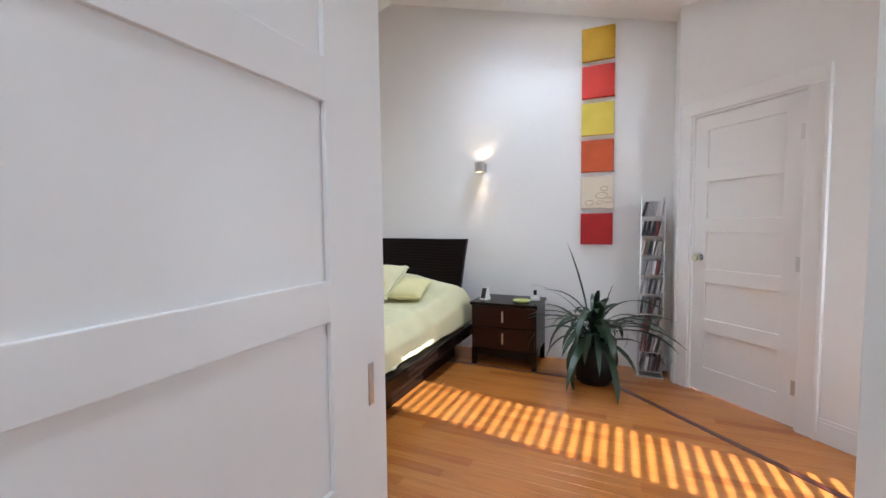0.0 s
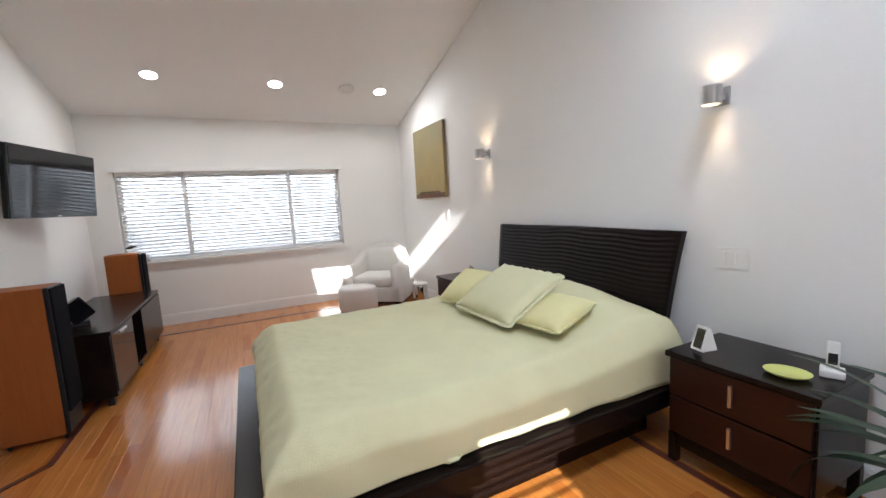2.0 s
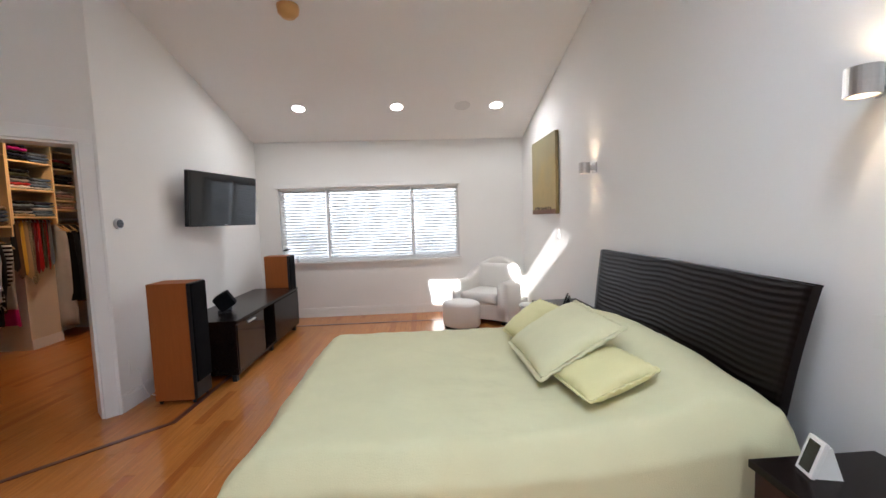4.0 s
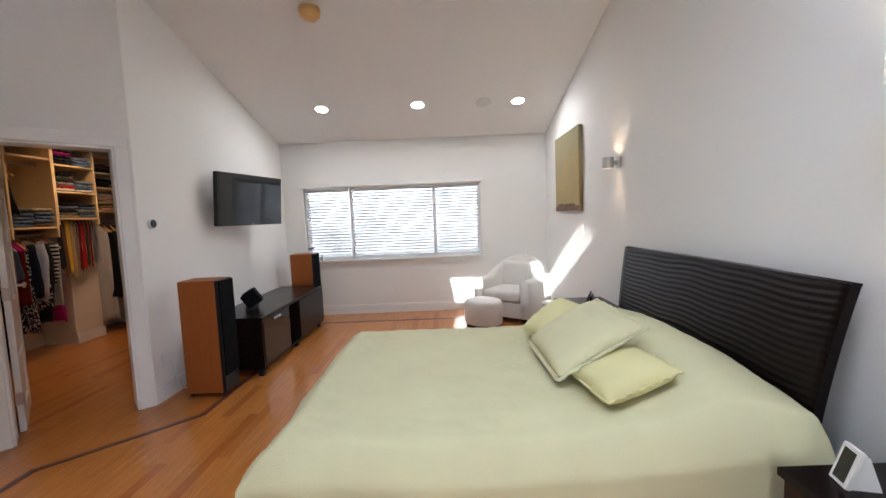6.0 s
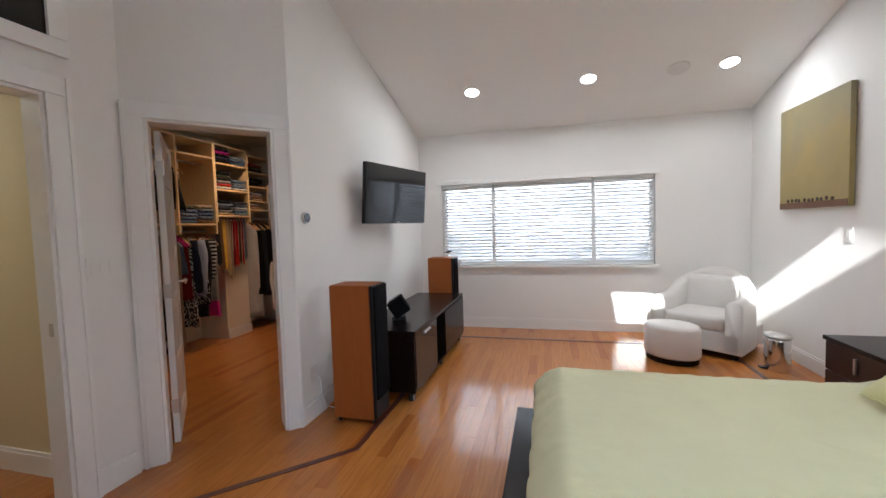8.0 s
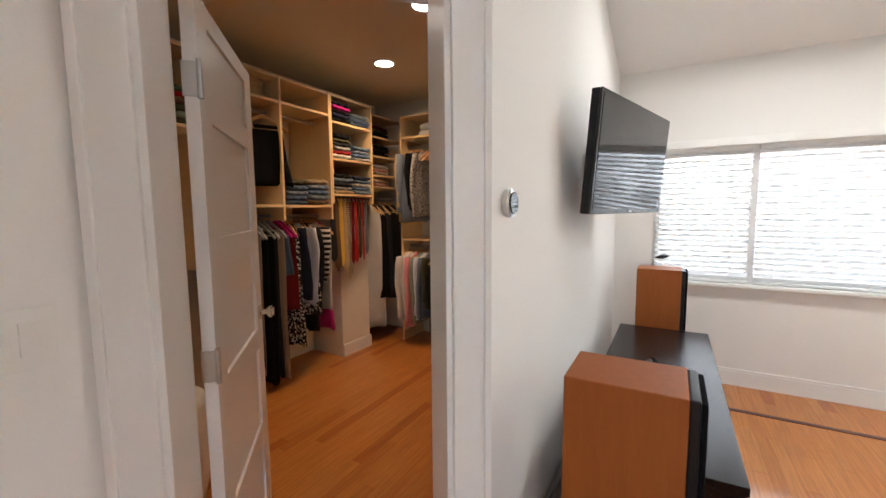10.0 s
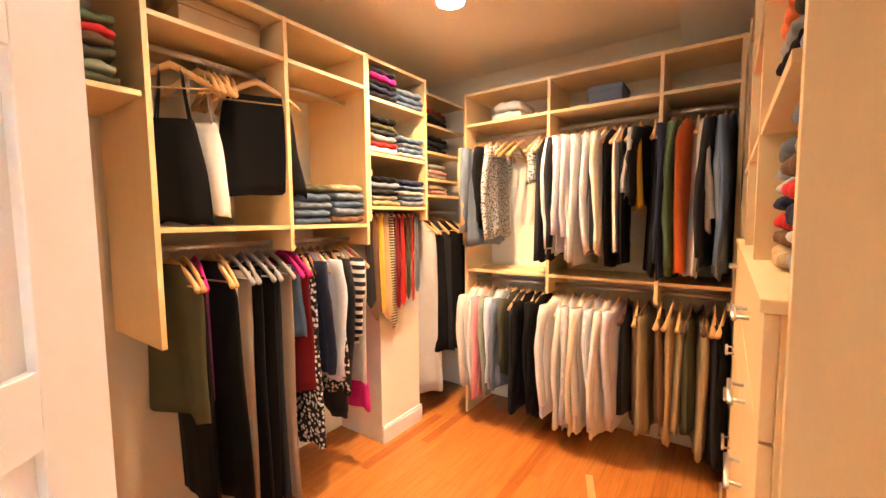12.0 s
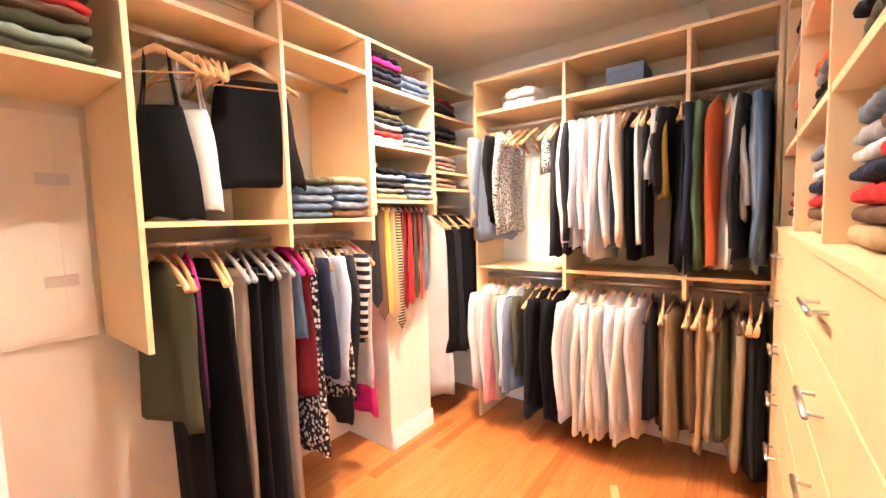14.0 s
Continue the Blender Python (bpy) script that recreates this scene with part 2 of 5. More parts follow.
# room on the right hand of each run
wall("wall_west", (WINX, TVY), (WINX, HEADY), 0.18, (2.6, 2.6), WHITE, [(0.30, 2.93, 0.83, 1.91)], "white painted wall with a wide window")
RIDGE = -1.275


def room_wall(name, p0, p1, thick, openings=(), label="plain white painted wall"):
    wall(name, p0, p1, thick, (ceiling_z(p0[0]), ceiling_z(p1[0])), WHITE, openings, label)


room_wall("wall_north_1", (WINX, HEADY), (RIDGE, HEADY), 0.15)
room_wall("wall_north_2", (RIDGE, HEADY), (1.38, HEADY), 0.15)
room_wall("wall_return", (1.38, HEADY), EA, 0.12)
room_wall("wall_northeast", EA, EB, 0.12, [(0.12, 0.83, 0.0, 2.03)], "white painted angled wall around a door")
room_wall("wall_east", EB, (2.45, 1.29), 0.15, [(0.06, 0.61, 0.2, 2.0)])
room_wall("wall_south", (2.45, 1.29), (-0.25, 1.29), 0.12, [(1.366, 2.06, 0.0, 2.05)])
room_wall("wall_notch", (-0.25, 1.29), (-0.25, 0.41), 0.1)
room_wall("wall_side_hall", (-0.25, 0.41), (RIDGE, 0.41), 0.12, [(0.12, 0.87, 0.0, 2.05)], "white painted wall beside a doorway")
room_wall("wall_side_hall_2", (RIDGE, 0.41), DA, 0.12)
room_wall("wall_closet_door", DA, DB, 0.17, [(0.10, 0.785, 0.0, 2.03)], "white painted angled wall around a doorway")
room_wall("wall_media_1", DB, (-2.4, TVY + 0.02), 0.08)
room_wall("wall_media_2", (-2.4, TVY), (WINX, TVY), 0.08)
# closet, hall and entry
CZ = 2.68
wall("closet_wall_north", (-5.05, 0.93), (-2.1, 0.93), 0.02, (CZ, CZ), CLOSET_WALL, label="warm white closet wall")
wall("closet_wall_west", (-5.05, -1.72), (-5.05, 0.93), 0.1, (CZ, CZ), CLOSET_WALL, label="warm white closet wall")
wall("closet_wall_south", (-1.5, -1.72), (-5.05, -1.72), 0.1, (CZ, CZ), CLOSET_WALL, label="warm white closet wall")
wall("closet_wall_east", (-1.5, 0.29), (-1.5, -1.72), 0.06, (CZ, CZ), CLOSET_WALL, label="warm white closet wall")
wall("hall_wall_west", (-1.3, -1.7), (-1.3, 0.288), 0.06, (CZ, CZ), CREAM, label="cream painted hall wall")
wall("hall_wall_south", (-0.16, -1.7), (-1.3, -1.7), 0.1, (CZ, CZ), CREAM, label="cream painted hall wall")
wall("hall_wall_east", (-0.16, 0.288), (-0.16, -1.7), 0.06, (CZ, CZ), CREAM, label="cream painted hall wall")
wall("entry_wall_west", (-0.06, -0.9), (-0.06, 1.168), 0.03, (CZ, CZ), WHITE)
wall("entry_wall_south", (1.9, -0.9), (-0.06, -0.9), 0.1, (CZ, CZ), WHITE)
wall("entry_wall_east", (1.9, 1.168), (1.9, -0.9), 0.1, (CZ, CZ), WHITE)


def slab(name, lo, hi, material, label):
    bm = bmesh.new()
    box(bm, lo, hi)
    return single(name, bm, material, label, "ceiling", kind="structure")


def roof_piece(bm, x0, x1, y0, y1, th=0.12):
    za, zb = ceiling_z(x0), ceiling_z(x1)
    hexa(bm, [(x0, y0, za), (x1, y0, zb), (x1, y1, zb), (x0, y1, za), (x0, y0, za + th), (x1, y0, zb + th), (x1, y1, zb + th), (x0, y1, za + th)])


SLOPE = math.degrees(math.atan(0.28))
SKYLIGHTS = ((0.1, 0.75, 2.72, 3.2), (0.1, 0.75, 3.9, 4.42))
bm = bmesh.new()
roof_piece(bm, -5.2, RIDGE, 0.28, 5.1)
single("ceiling_west", bm, CEIL, "sloping white painted ceiling with downlights", "ceiling", kind="structure")
bm = bmesh.new()
for x0, x1, y0, y1 in ((RIDGE, 0.1, 0.28, 5.1), (0.75, 2.62, 0.28, 5.1), (0.1, 0.75, 0.28, 2.72), (0.1, 0.75, 3.2, 3.9), (0.1, 0.75, 4.42, 5.1)):
    roof_piece(bm, x0, x1, y0, y1)
single("ceiling_east", bm, CEIL, "sloping white painted ceiling with two skylights", "ceiling", kind="structure")
bm = bmesh.new()
box(bm, (-5.15, -1.82, CZ), (-2.2, 0.93, CZ + 0.1))
hexa(bm, [(x, y, z) for z in (CZ, CZ + 0.1) for x, y in ((-2.2, -1.82), (-1.46, -1.82), (-1.46, 0.2), (-2.2, 0.93))])
single("closet_ceiling", bm, CLOSET_WALL, "warm white closet ceiling with downlights", "ceiling", kind="structure")
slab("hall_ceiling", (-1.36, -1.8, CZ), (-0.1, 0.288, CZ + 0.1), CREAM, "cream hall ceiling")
slab("entry_ceiling", (-0.09, -1.0, CZ), (2.0, 1.168, CZ + 0.1), WHITE, "white entry ceiling")
bm = bmesh.new()
box(bm, (-60, -60, -0.4), (60, 60, -0.12))
single("ground", bm, mat("ground_soil", (0.12, 0.1, 0.07), 0.9, vary=0.2, bump=0.3), "plain earth ground outside", "ground", kind="structure")
bm = bmesh.new()
box(bm, (-5.18, -1.82, -0.12), (2.62, 5.1, -0.016))
single("subfloor", bm, mat("subfloor_wood", (0.05, 0.02, 0.01), 0.8), "dark wooden base under the floor planks", "floor", kind="structure")


def backdrop():
    m = bpy.data.materials.new("distant_garden")
    m.use_nodes = True
    nt = m.node_tree
    b = nt.nodes["Principled BSDF"]
    tc = nt.nodes.new("ShaderNodeTexCoord")
    n = nt.nodes.new("ShaderNodeTexNoise")
    n.inputs["Scale"].default_value, n.inputs["Detail"].default_value = 1.3, 8
    sep = nt.nodes.new("ShaderNodeSeparateXYZ")
    nt.links.new(tc.outputs["Object"], n.inputs["Vector"])
    nt.links.new(tc.outputs["Object"], sep.inputs[0])
    ma = nt.nodes.new("ShaderNodeMath")
    ma.operation = "MULTIPLY_ADD"
    ma.inputs[1].default_value = 0.06
    nt.links.new(sep.outputs["Z"], ma.inputs[0])
    nt.links.new(n.outputs[0], ma.inputs[2])
    r = nt.nodes.new("ShaderNodeValToRGB")
    r.color_ramp.elements[0].position, r.color_ramp.elements[0].color = 0.40, (0.12, 0.135, 0.15, 1)
    r.color_ramp.elements[1].position, r.color_ramp.elements[1].color = 0.66, (0.93, 0.96, 1.0, 1)
    nt.links.new(ma.outputs[0], r.inputs[0])
    nt.links.new(r.outputs[0], b.inputs["Emission Color"])
    b.inputs["Base Color"].default_value = (0, 0, 0, 1)
    b.inputs["Emission Strength"].default_value = 0.95
    bm = bmesh.new()
    box(bm, (-10.2, -9, -0.1), (-10, 15, 9))
    single("backdrop", bm, m, "bright hazy garden and sky seen outside the window", "backdrop", kind="structure")


backdrop()


def baseboard(p0, p1, material=TRIM, h=0.135):
    a, b = Vector((*p0, 0)), Vector((*p1, 0))
    d = b - a
    m = Matrix.Translation(a) @ Matrix.Rotation(math.atan2(d.y, d.x), 4, "Z")
    bm = bmesh.new()
    box(bm, (0, -0.015, 0), (d.length, 0.0, h - 0.02), 0.0, m)
    box(bm, (0, -0.011, h - 0.02), (d.length, 0.0, h), 0.003, m)
    single("baseboard", bm, material, "white painted wooden baseboard along the wall", "baseboard", kind="structure")


U1 = (Vector(DB) - Vector(DA)).normalized()
U2 = (Vector(EB) - Vector(EA)).normalized()
for a, b in (((WINX, TVY), (WINX, HEADY)), ((WINX, HEADY), (1.38, HEADY)), ((1.38, HEADY), EA), (tuple(Vector(EA) + U2 * 0.93), EB), (EB, (2.45, 1.29)), ((2.45, 1.29), (1.17, 1.29)),
             ((0.31, 1.29), (-0.25, 1.29)), ((-0.25, 1.29), (-0.25, 0.41)), ((-1.22, 0.41), (-1.44, 0.41)), (DB, (-2.4, 1.04)), ((-2.4, TVY), (WINX, TVY)), ((-1.3, -1.7), (-1.3, 0.28)), ((-0.16, -1.7), (-1.3, -1.7))):
    baseboard(a, b)


def casing(name, p, u, s0, s1, z1, thick, label, w=0.092):
    """Door frame: casing on the room face, jambs through the wall."""
    ang = math.degrees(math.atan2(u[1], u[0]))
    t = thing(name, label, "door frame", (p[0], p[1], 0), ang, kind="structure")
    for nm, lo, hi in (("side_casing", (s0 - w, -0.02, 0), (s0, 0, z1)), ("side_casing", (s1, -0.02, 0), (s1 + w, 0, z1)), ("head_casing", (s0 - w, -0.022, z1), (s1 + w, 0, z1 + w))):
        boxpart(nm, lo, hi, TRIM, t, 0.004)
    for nm, lo, hi in (("back_band", (s0 - w - 0.012, -0.028, 0), (s0 - w + 0.008, 0, z1 + w)), ("back_band", (s1 + w - 0.008, -0.028, 0), (s1 + w + 0.012, 0, z1 + w))):
        boxpart(nm, lo, hi, TRIM, t, 0.003)
    for nm, lo, hi in (("jamb", (s0 - 0.001, -0.004, 0), (s0 + 0.016, thick + 0.004, z1)), ("jamb", (s1 - 0.016, -0.004, 0), (s1 + 0.001, thick + 0.004, z1)), ("head_jamb", (s0 + 0.016, -0.004, z1 - 0.016), (s1 - 0.016, thick + 0.004, z1 + 0.001))):
        boxpart(nm, lo, hi, TRIM, t, 0.002)
    return t


def door_leaf(name, label, at, turn, width, height=2.0, panels=5, knob_side=1, rail=0.1, fittings=True, foot=0.08, rails=None, st=0.105):
    """Leaf from its hinge line along +x; panels recessed on both faces."""
    t = thing(name, label, "door", at, turn)
    th = 0.036
    bm = bmesh.new()
    box(bm, (0, -th / 2, 0.01), (0.105, th / 2, height), 0.002)
    box(bm, (width - st, -th / 2, 0.01), (width, th / 2, height), 0.002)
    ph = (height - 0.01 - rail * (panels + 1) - foot) / panels
    if rails is None:
        rails = [(0.01, 0.01 + rail + foot)] + [(0.01 + foot + k * (ph + rail), 0.01 + foot + k * (ph + rail) + rail) for k in range(1, panels + 1)]
    for z0, z1 in rails:
        box(bm, (0.104, -th / 2 + 0.0005, z0), (width - st + 0.001, th / 2 - 0.0005, z1), 0.002)
    part("leaf_frame", bm, TRIM, t)
    for (_, z0), (z1, _) in zip(rails, rails[1:]):
        boxpart("panel", (0.101, -th / 2 + 0.011, z0 - 0.004), (width - st + 0.004, th / 2 - 0.011, z1 + 0.004), TRIM, t, 0)
    if not fittings:
        boxpart("flush_pull", (width - 0.075, -th / 2 - 0.003, 0.83), (width - 0.055, th / 2 + 0.003, 0.93), STEEL, t, 0.001)
        return t
    bm = bmesh.new()
    for s in (1, -1):
        cyl(bm, (width - 0.065, s * (th / 2 + 0.004), 1.0), 0.03, 0.008, "y", 20)
        cyl(bm, (width - 0.065, s * (th / 2 + 0.022), 1.0), 0.011, 0.03, "y", 14)
        cyl(bm, (width - 0.065, s * (th / 2 + 0.046), 1.0), 0.027, 0.026, "y", 20, bevel=0.008)
    part("knob", bm, CHROME, t, "polished metal door knob")
    boxpart("latch_plate", (width - 0.0005, -0.012, 0.94), (width + 0.0015, 0.012, 1.04), STEEL, t, 0)
    for hz in (0.25, 1.0, 1.78):
        bm = bmesh.new()
        box(bm, (-0.004, -th / 2 - 0.003, hz - 0.045), (0.03, th / 2 + 0.003, hz + 0.045), 0.001)
        cyl(bm, (-0.004, knob_side * (th / 2 + 0.004), hz), 0.007, 0.1, "z", 10)
        part("hinge", bm, STEEL, t, "grey steel hinge")
    return t


casing("door_1", DA, U1, 0.10, 0.785, 2.03, 0.17, "white painted frame of the closet doorway")
casing("door_2", EA, U2, 0.12, 0.83, 2.03, 0.12, "white painted frame around a closed white door")
casing("door_3", (2.45, 1.29), (-1, 0), 1.366, 2.06, 2.05, 0.12, "white painted frame of the entry doorway")
d4 = casing("door_4", (-0.25, 0.41), (-1, 0), 0.12, 0.87, 2.05, 0.12, "white painted doorway with a brass strike plate")
boxpart("strike_plate", (0.853, 0.03, 0.88), (0.8545, 0.06, 0.945), STEEL, d4, 0)
door_leaf("closet_door", "white five-panel wooden door standing open into the closet", (-1.735, 0.355, 0), 224.5, 0.69, 2.01, knob_side=-1, rails=((0.01, 0.14), (0.44, 0.52), (0.85, 0.935), (1.27, 1.355), (1.685, 1.765), (1.95, 2.01)))
door_leaf("white_door", "closed white five-panel wooden door with metal knob", (*(Vector(EA) + U2 * 0.815 + Vector((0.7, 0.7)) * 0.03), 0), math.degrees(math.atan2(-U2.y, -U2.x)), 0.69, 2.01)
door_leaf("entry_door", "white four-panel wooden door standing open into the bedroom", (0.435, 1.13, 0), 90, 0.825, 2.03, panels=4, rail=0.085, fittings=False, foot=0.16, st=0.2)
tr = thing("transom_window", "white framed transom window above the doorway", "window", (-0.25, 0.41, 0), 180, kind="structure")
for lo, hi in (((0.0, -0.03, 2.24), (0.98, 0, 2.32)), ((0.0, -0.03, 2.62), (0.98, 0, 2.7)), ((0.9, -0.03, 2.32), (0.98, 0, 2.62)), ((0.0, -0.03, 2.32), (0.08, 0, 2.62))):
    boxpart("window_frame", lo, hi, TRIM, tr, 0.004)
boxpart("pane", (0.08, -0.012, 2.32), (0.9, -0.004, 2.62), SCREEN, tr, 0)


# ---- west window ----
def blind(name, label, x, y0, y1, z0, z1, tilt, face=1, pitch=0.043):
    t = thing(name, label, "blind", (x, 0, 0), 0)
    boxpart("head_rail", (-0.022, y0, z1 - 0.035), (0.022, y1, z1), SLAT, t)
    bm = bmesh.new()
    w = 0.045
    m = Matrix.Rotation(radians(tilt), 4, "Y")
    grid(bm, 3, 1, lambda a, b: m @ Vector(((a - 0.5) * w, y0 + 0.006 + b * (y1 - y0 - 0.012), 0.003 * math.sin(a * math.pi))))
    me = mesh_of("slat", bm, SLAT)
    n = int((z1 - z0 - 0.06) / pitch)
    for i in range(n):
        s = new("slat", me)
        s.parent = t
        s.location = (0, 0, z1 - 0.06 - i * pitch)
    boxpart("bottom_rail", (-0.018, y0 + 0.004, z0 + 0.004), (0.018, y1 - 0.004, z0 + 0.022), SLAT, t)
    for k in range(2):
        yc = y0 + (0.12 if k == 0 else (y1 - y0) - 0.12)
        boxpart("ladder_cord", (0.021, yc - 0.002, z0 + 0.02), (0.0225, yc + 0.002, z1 - 0.03), WPLAST, t, 0)
    return t


w1 = thing("window_1", "wide three-part window with white frame and blinds", "window", (WINX, 0, 0), 0, kind="structure")
Y0, Y1, Z0, Z1 = 1.32, 3.95, 0.83, 1.91
FR = ((-0.14, Y0, Z0, -0.06, Y1, Z0 + 0.05), (-0.14, Y0, Z1 - 0.05, -0.06, Y1, Z1), (-0.14, Y0, Z0 + 0.05, -0.06, Y0 + 0.05, Z1 - 0.05), (-0.14, Y1 - 0.05, Z0 + 0.05, -0.06, Y1, Z1 - 0.05),
      (-0.14, 1.985, Z0 + 0.05, -0.06, 2.035, Z1 - 0.05), (-0.14, 3.235, Z0 + 0.05, -0.06, 3.285, Z1 - 0.05))
for f in FR:
    boxpart("window_frame", f[:3], f[3:], TRIM, w1, 0.004)
boxpart("window_sill", (-0.055, Y0 - 0.03, Z0 - 0.03), (0.045, Y1 + 0.03, Z0), TRIM, w1, 0.006)
boxpart("head_trim", (0.0, Y0 - 0.04, Z1), (0.03, Y1 + 0.04, Z1 + 0.06), TRIM, w1, 0.004)
for ya, yb in ((Y0 + 0.05, 1.985), (2.035, 3.235), (3.285, Y1 - 0.05)):
    p = boxpart("pane", (-0.103, ya, Z0 + 0.05), (-0.097, yb, Z1 - 0.05), GLASS, w1, 0)
    p.visible_shadow = False
for ya, yb in ((Y0 + 0.015, 1.995), (2.025, 3.245), (3.275, Y1 - 0.015)):
    blind("window_blind", "white horizontal slat blind lowered over the bright window", WINX - 0.028, ya, yb, Z0, Z1, 36)
we = thing("window_2", "narrow window with white frame", "window", (2.45, 0, 0), 0, kind="structure")
for lo, hi in (((0.06, 3.0, 0.2), (0.13, 3.55, 0.24)), ((0.06, 3.0, 1.96), (0.13, 3.55, 2.0)), ((0.06, 3.0, 0.24), (0.13, 3.03, 1.96)), ((0.06, 3.52, 0.24), (0.13, 3.55, 1.96))):
    boxpart("window_frame", lo, hi, TRIM, we)
blind("window_blind", "white horizontal slat blind over a narrow window", 2.48, 3.005, 3.545, 0.2, 2.0, 0)
for kx0, kx1, ky0, ky1 in SKYLIGHTS:
    sk = thing("skylight", "white framed skylight set in the sloping ceiling", "skylight", kind="structure")
    sk.matrix_world = pose(kx0, ky0, ceiling_z(kx0) + 0.12, 0, SLOPE, 0)
    sl, sw = (kx1 - kx0) * 1.038, ky1 - ky0
    for lo, hi in (((-0.05, -0.05, 0), (0, sw + 0.05, 0.06)), ((sl, -0.05, 0), (sl + 0.05, sw + 0.05, 0.06)), ((0, -0.05, 0), (sl, 0, 0.06)), ((0, sw, 0), (sl, sw + 0.05, 0.06))):
        boxpart("curb", lo, hi, TRIM, sk)


# ---- floor border inlay ----
def inlay(pts, w=0.04):
    bm = bmesh.new()
    for a, b in zip(pts, pts[1:]):
        a, b = Vector((*a, 0)), Vector((*b, 0))
        d = b - a
        m = Matrix.Translation(a) @ Matrix.Rotation(math.atan2(d.y, d.x), 4, "Z")
        box(bm, (-w * 0.2, -w / 2, -0.004), (d.length + w * 0.2, w / 2, 0.0035), 0, m)
    return single("floor_inlay", bm, WALNUT, "dark walnut inlay strip let into the oak floor", "floor inlay", kind="structure")


inlay([(-0.75, 0.9), (-1.27, 0.9), (-1.91, 1.54), (-4.5, 1.54), (-4.5, 4.46), (0.92, 4.46), (1.95, 3.43), (1.95, 1.8)])

# ---- downlights and ceiling fittings ----

def downlight(name, at, tilt, material, r=0.075, label="lit recessed downlight with white trim ring in the ceiling"):
    t = thing(name, label, "downlight", at, 0, "recessed ceiling lights")
    t.matrix_world = pose(*at, 0, -tilt, 0)
    bm = bmesh.new()
    lathe(bm, [(r, 0.004), (r + 0.018, 0.002), (r + 0.018, -0.004), (r + 0.004, -0.007), (r, -0.004)], 28)
    part("trim_ring", bm, TRIM, t)
    bm = bmesh.new()
    cyl(bm, (0, 0, -0.003), r * 0.97, 0.004, "z", 28)
    part("diffuser", bm, material, t)
    return t


for dy in (1.93, 3.13, 4.38):
    downlight("downlight", (-4.13, dy, ceiling_z(-4.13) - 0.003), SLOPE, BULB)
    lamp("downlight_lamp", "AREA", (-4.127, dy, ceiling_z(-4.13) - 0.02), (0.28, 0, -1), 2.6, (1.0, 0.94, 0.85), shape="DISK", size=0.14)
# only the first is a known fitting; the last two are added, unseen
for cx, cy in ((-3.95, -0.72), (-2.75, -0.45), (-3.3, 0.1)):
    downlight("downlight", (cx, cy, CZ - 0.001), 0, BULB)
t = thing("ceiling_speaker", "round white ceiling speaker grille", "speaker")
t.matrix_world = pose(-4.13, 3.95, ceiling_z(-4.13) - 0.001, 0, -SLOPE, 0)
bm = bmesh.new()
lathe(bm, [(0.09, 0.0), (0.1, -0.002), (0.1, -0.007), (0.085, -0.009)], 28)
part("grille", bm, mat("speaker_grille_white", (0.78, 0.77, 0.75), 0.7, fine=500, bump=0.3), t)
bm = bmesh.new()
lathe(bm, [(0.0, -0.10), (0.05, -0.095), (0.085, -0.06), (0.095, 0.0)][::-1], 24)
single("ceiling_lamp", bm, mat("amber_glass_shade", (0.75, 0.42, 0.14), 0.35, vary=0.1), "small round amber glass ceiling lamp", "ceiling lamp", smooth=True, at=(-2.62, 2.32, ceiling_z(-2.62) + 0.012))


# ---- switches, thermostat, outlets ----
def wall_plate(name, label, category, at, turn, w, h, gangs, rocker=True):
    t = thing(name, label, category, at, turn)
    boxpart("plate", (-w / 2, -0.006, -h / 2), (w / 2, 0, h / 2), WPLAST, t, 0.002)
    for g in range(gangs):
        x = (g - (gangs - 1) / 2) * 0.046
        if rocker:
            boxpart("rocker", (x - 0.016, -0.0095, -0.033), (x + 0.016, -0.005, 0.033), WPLAST, t, 0.0015)
        else:
            boxpart("socket", (x - 0.014, -0.008, -0.032), (x + 0.014, -0.005, 0.032), WPLAST, t, 0.001)
    return t


wall_plate("light_switch", "white three-gang rocker switch on the wall above the nightstand", "switch", (-0.2, HEADY, 0.975), 0, 0.16, 0.115, 3)
wall_plate("light_switch", "white three-gang rocker switch on the wall beside the doorway", "switch", (-1.325, 0.41, 1.195), 180, 0.165, 0.12, 3)
wall_plate("wall_outlet", "white outlet plate on the wall above the armchair", "outlet", (-3.46, HEADY, 1.2), 0, 0.07, 0.115, 1, False)
wall_plate("wall_outlet", "white outlet plate low on the wall beside the loudspeaker", "outlet", (-2.25, 1.039, 0.32), 180, 0.07, 0.115, 1, False)
t = thing("thermostat", "round dark thermostat with steel ring on the wall", "thermostat", (-2.235, 1.038, 1.45), 180)
bm = bmesh.new()
cyl(bm, (0, -0.012, 0), 0.042, 0.024, "y", 28, bevel=0.004)
part("ring", bm, STEEL, t, "brushed steel ring")
bm = bmesh.new()
cyl(bm, (0, -0.026, 0), 0.032, 0.006, "y", 28)
part("display", bm, SCREEN, t)
bm = bmesh.new()
tube(bm, [(-2.30, 1.03, 0.3), (-2.31, 1.06, 0.26), (-2.30, 1.07, 0.15), (-2.33, 1.09, 0.05), (-2.38, 1.16, 0.008)], 0.004)
single("power_cable", bm, WPLAST, "thin white cable hanging down the wall", "cable", smooth=True)


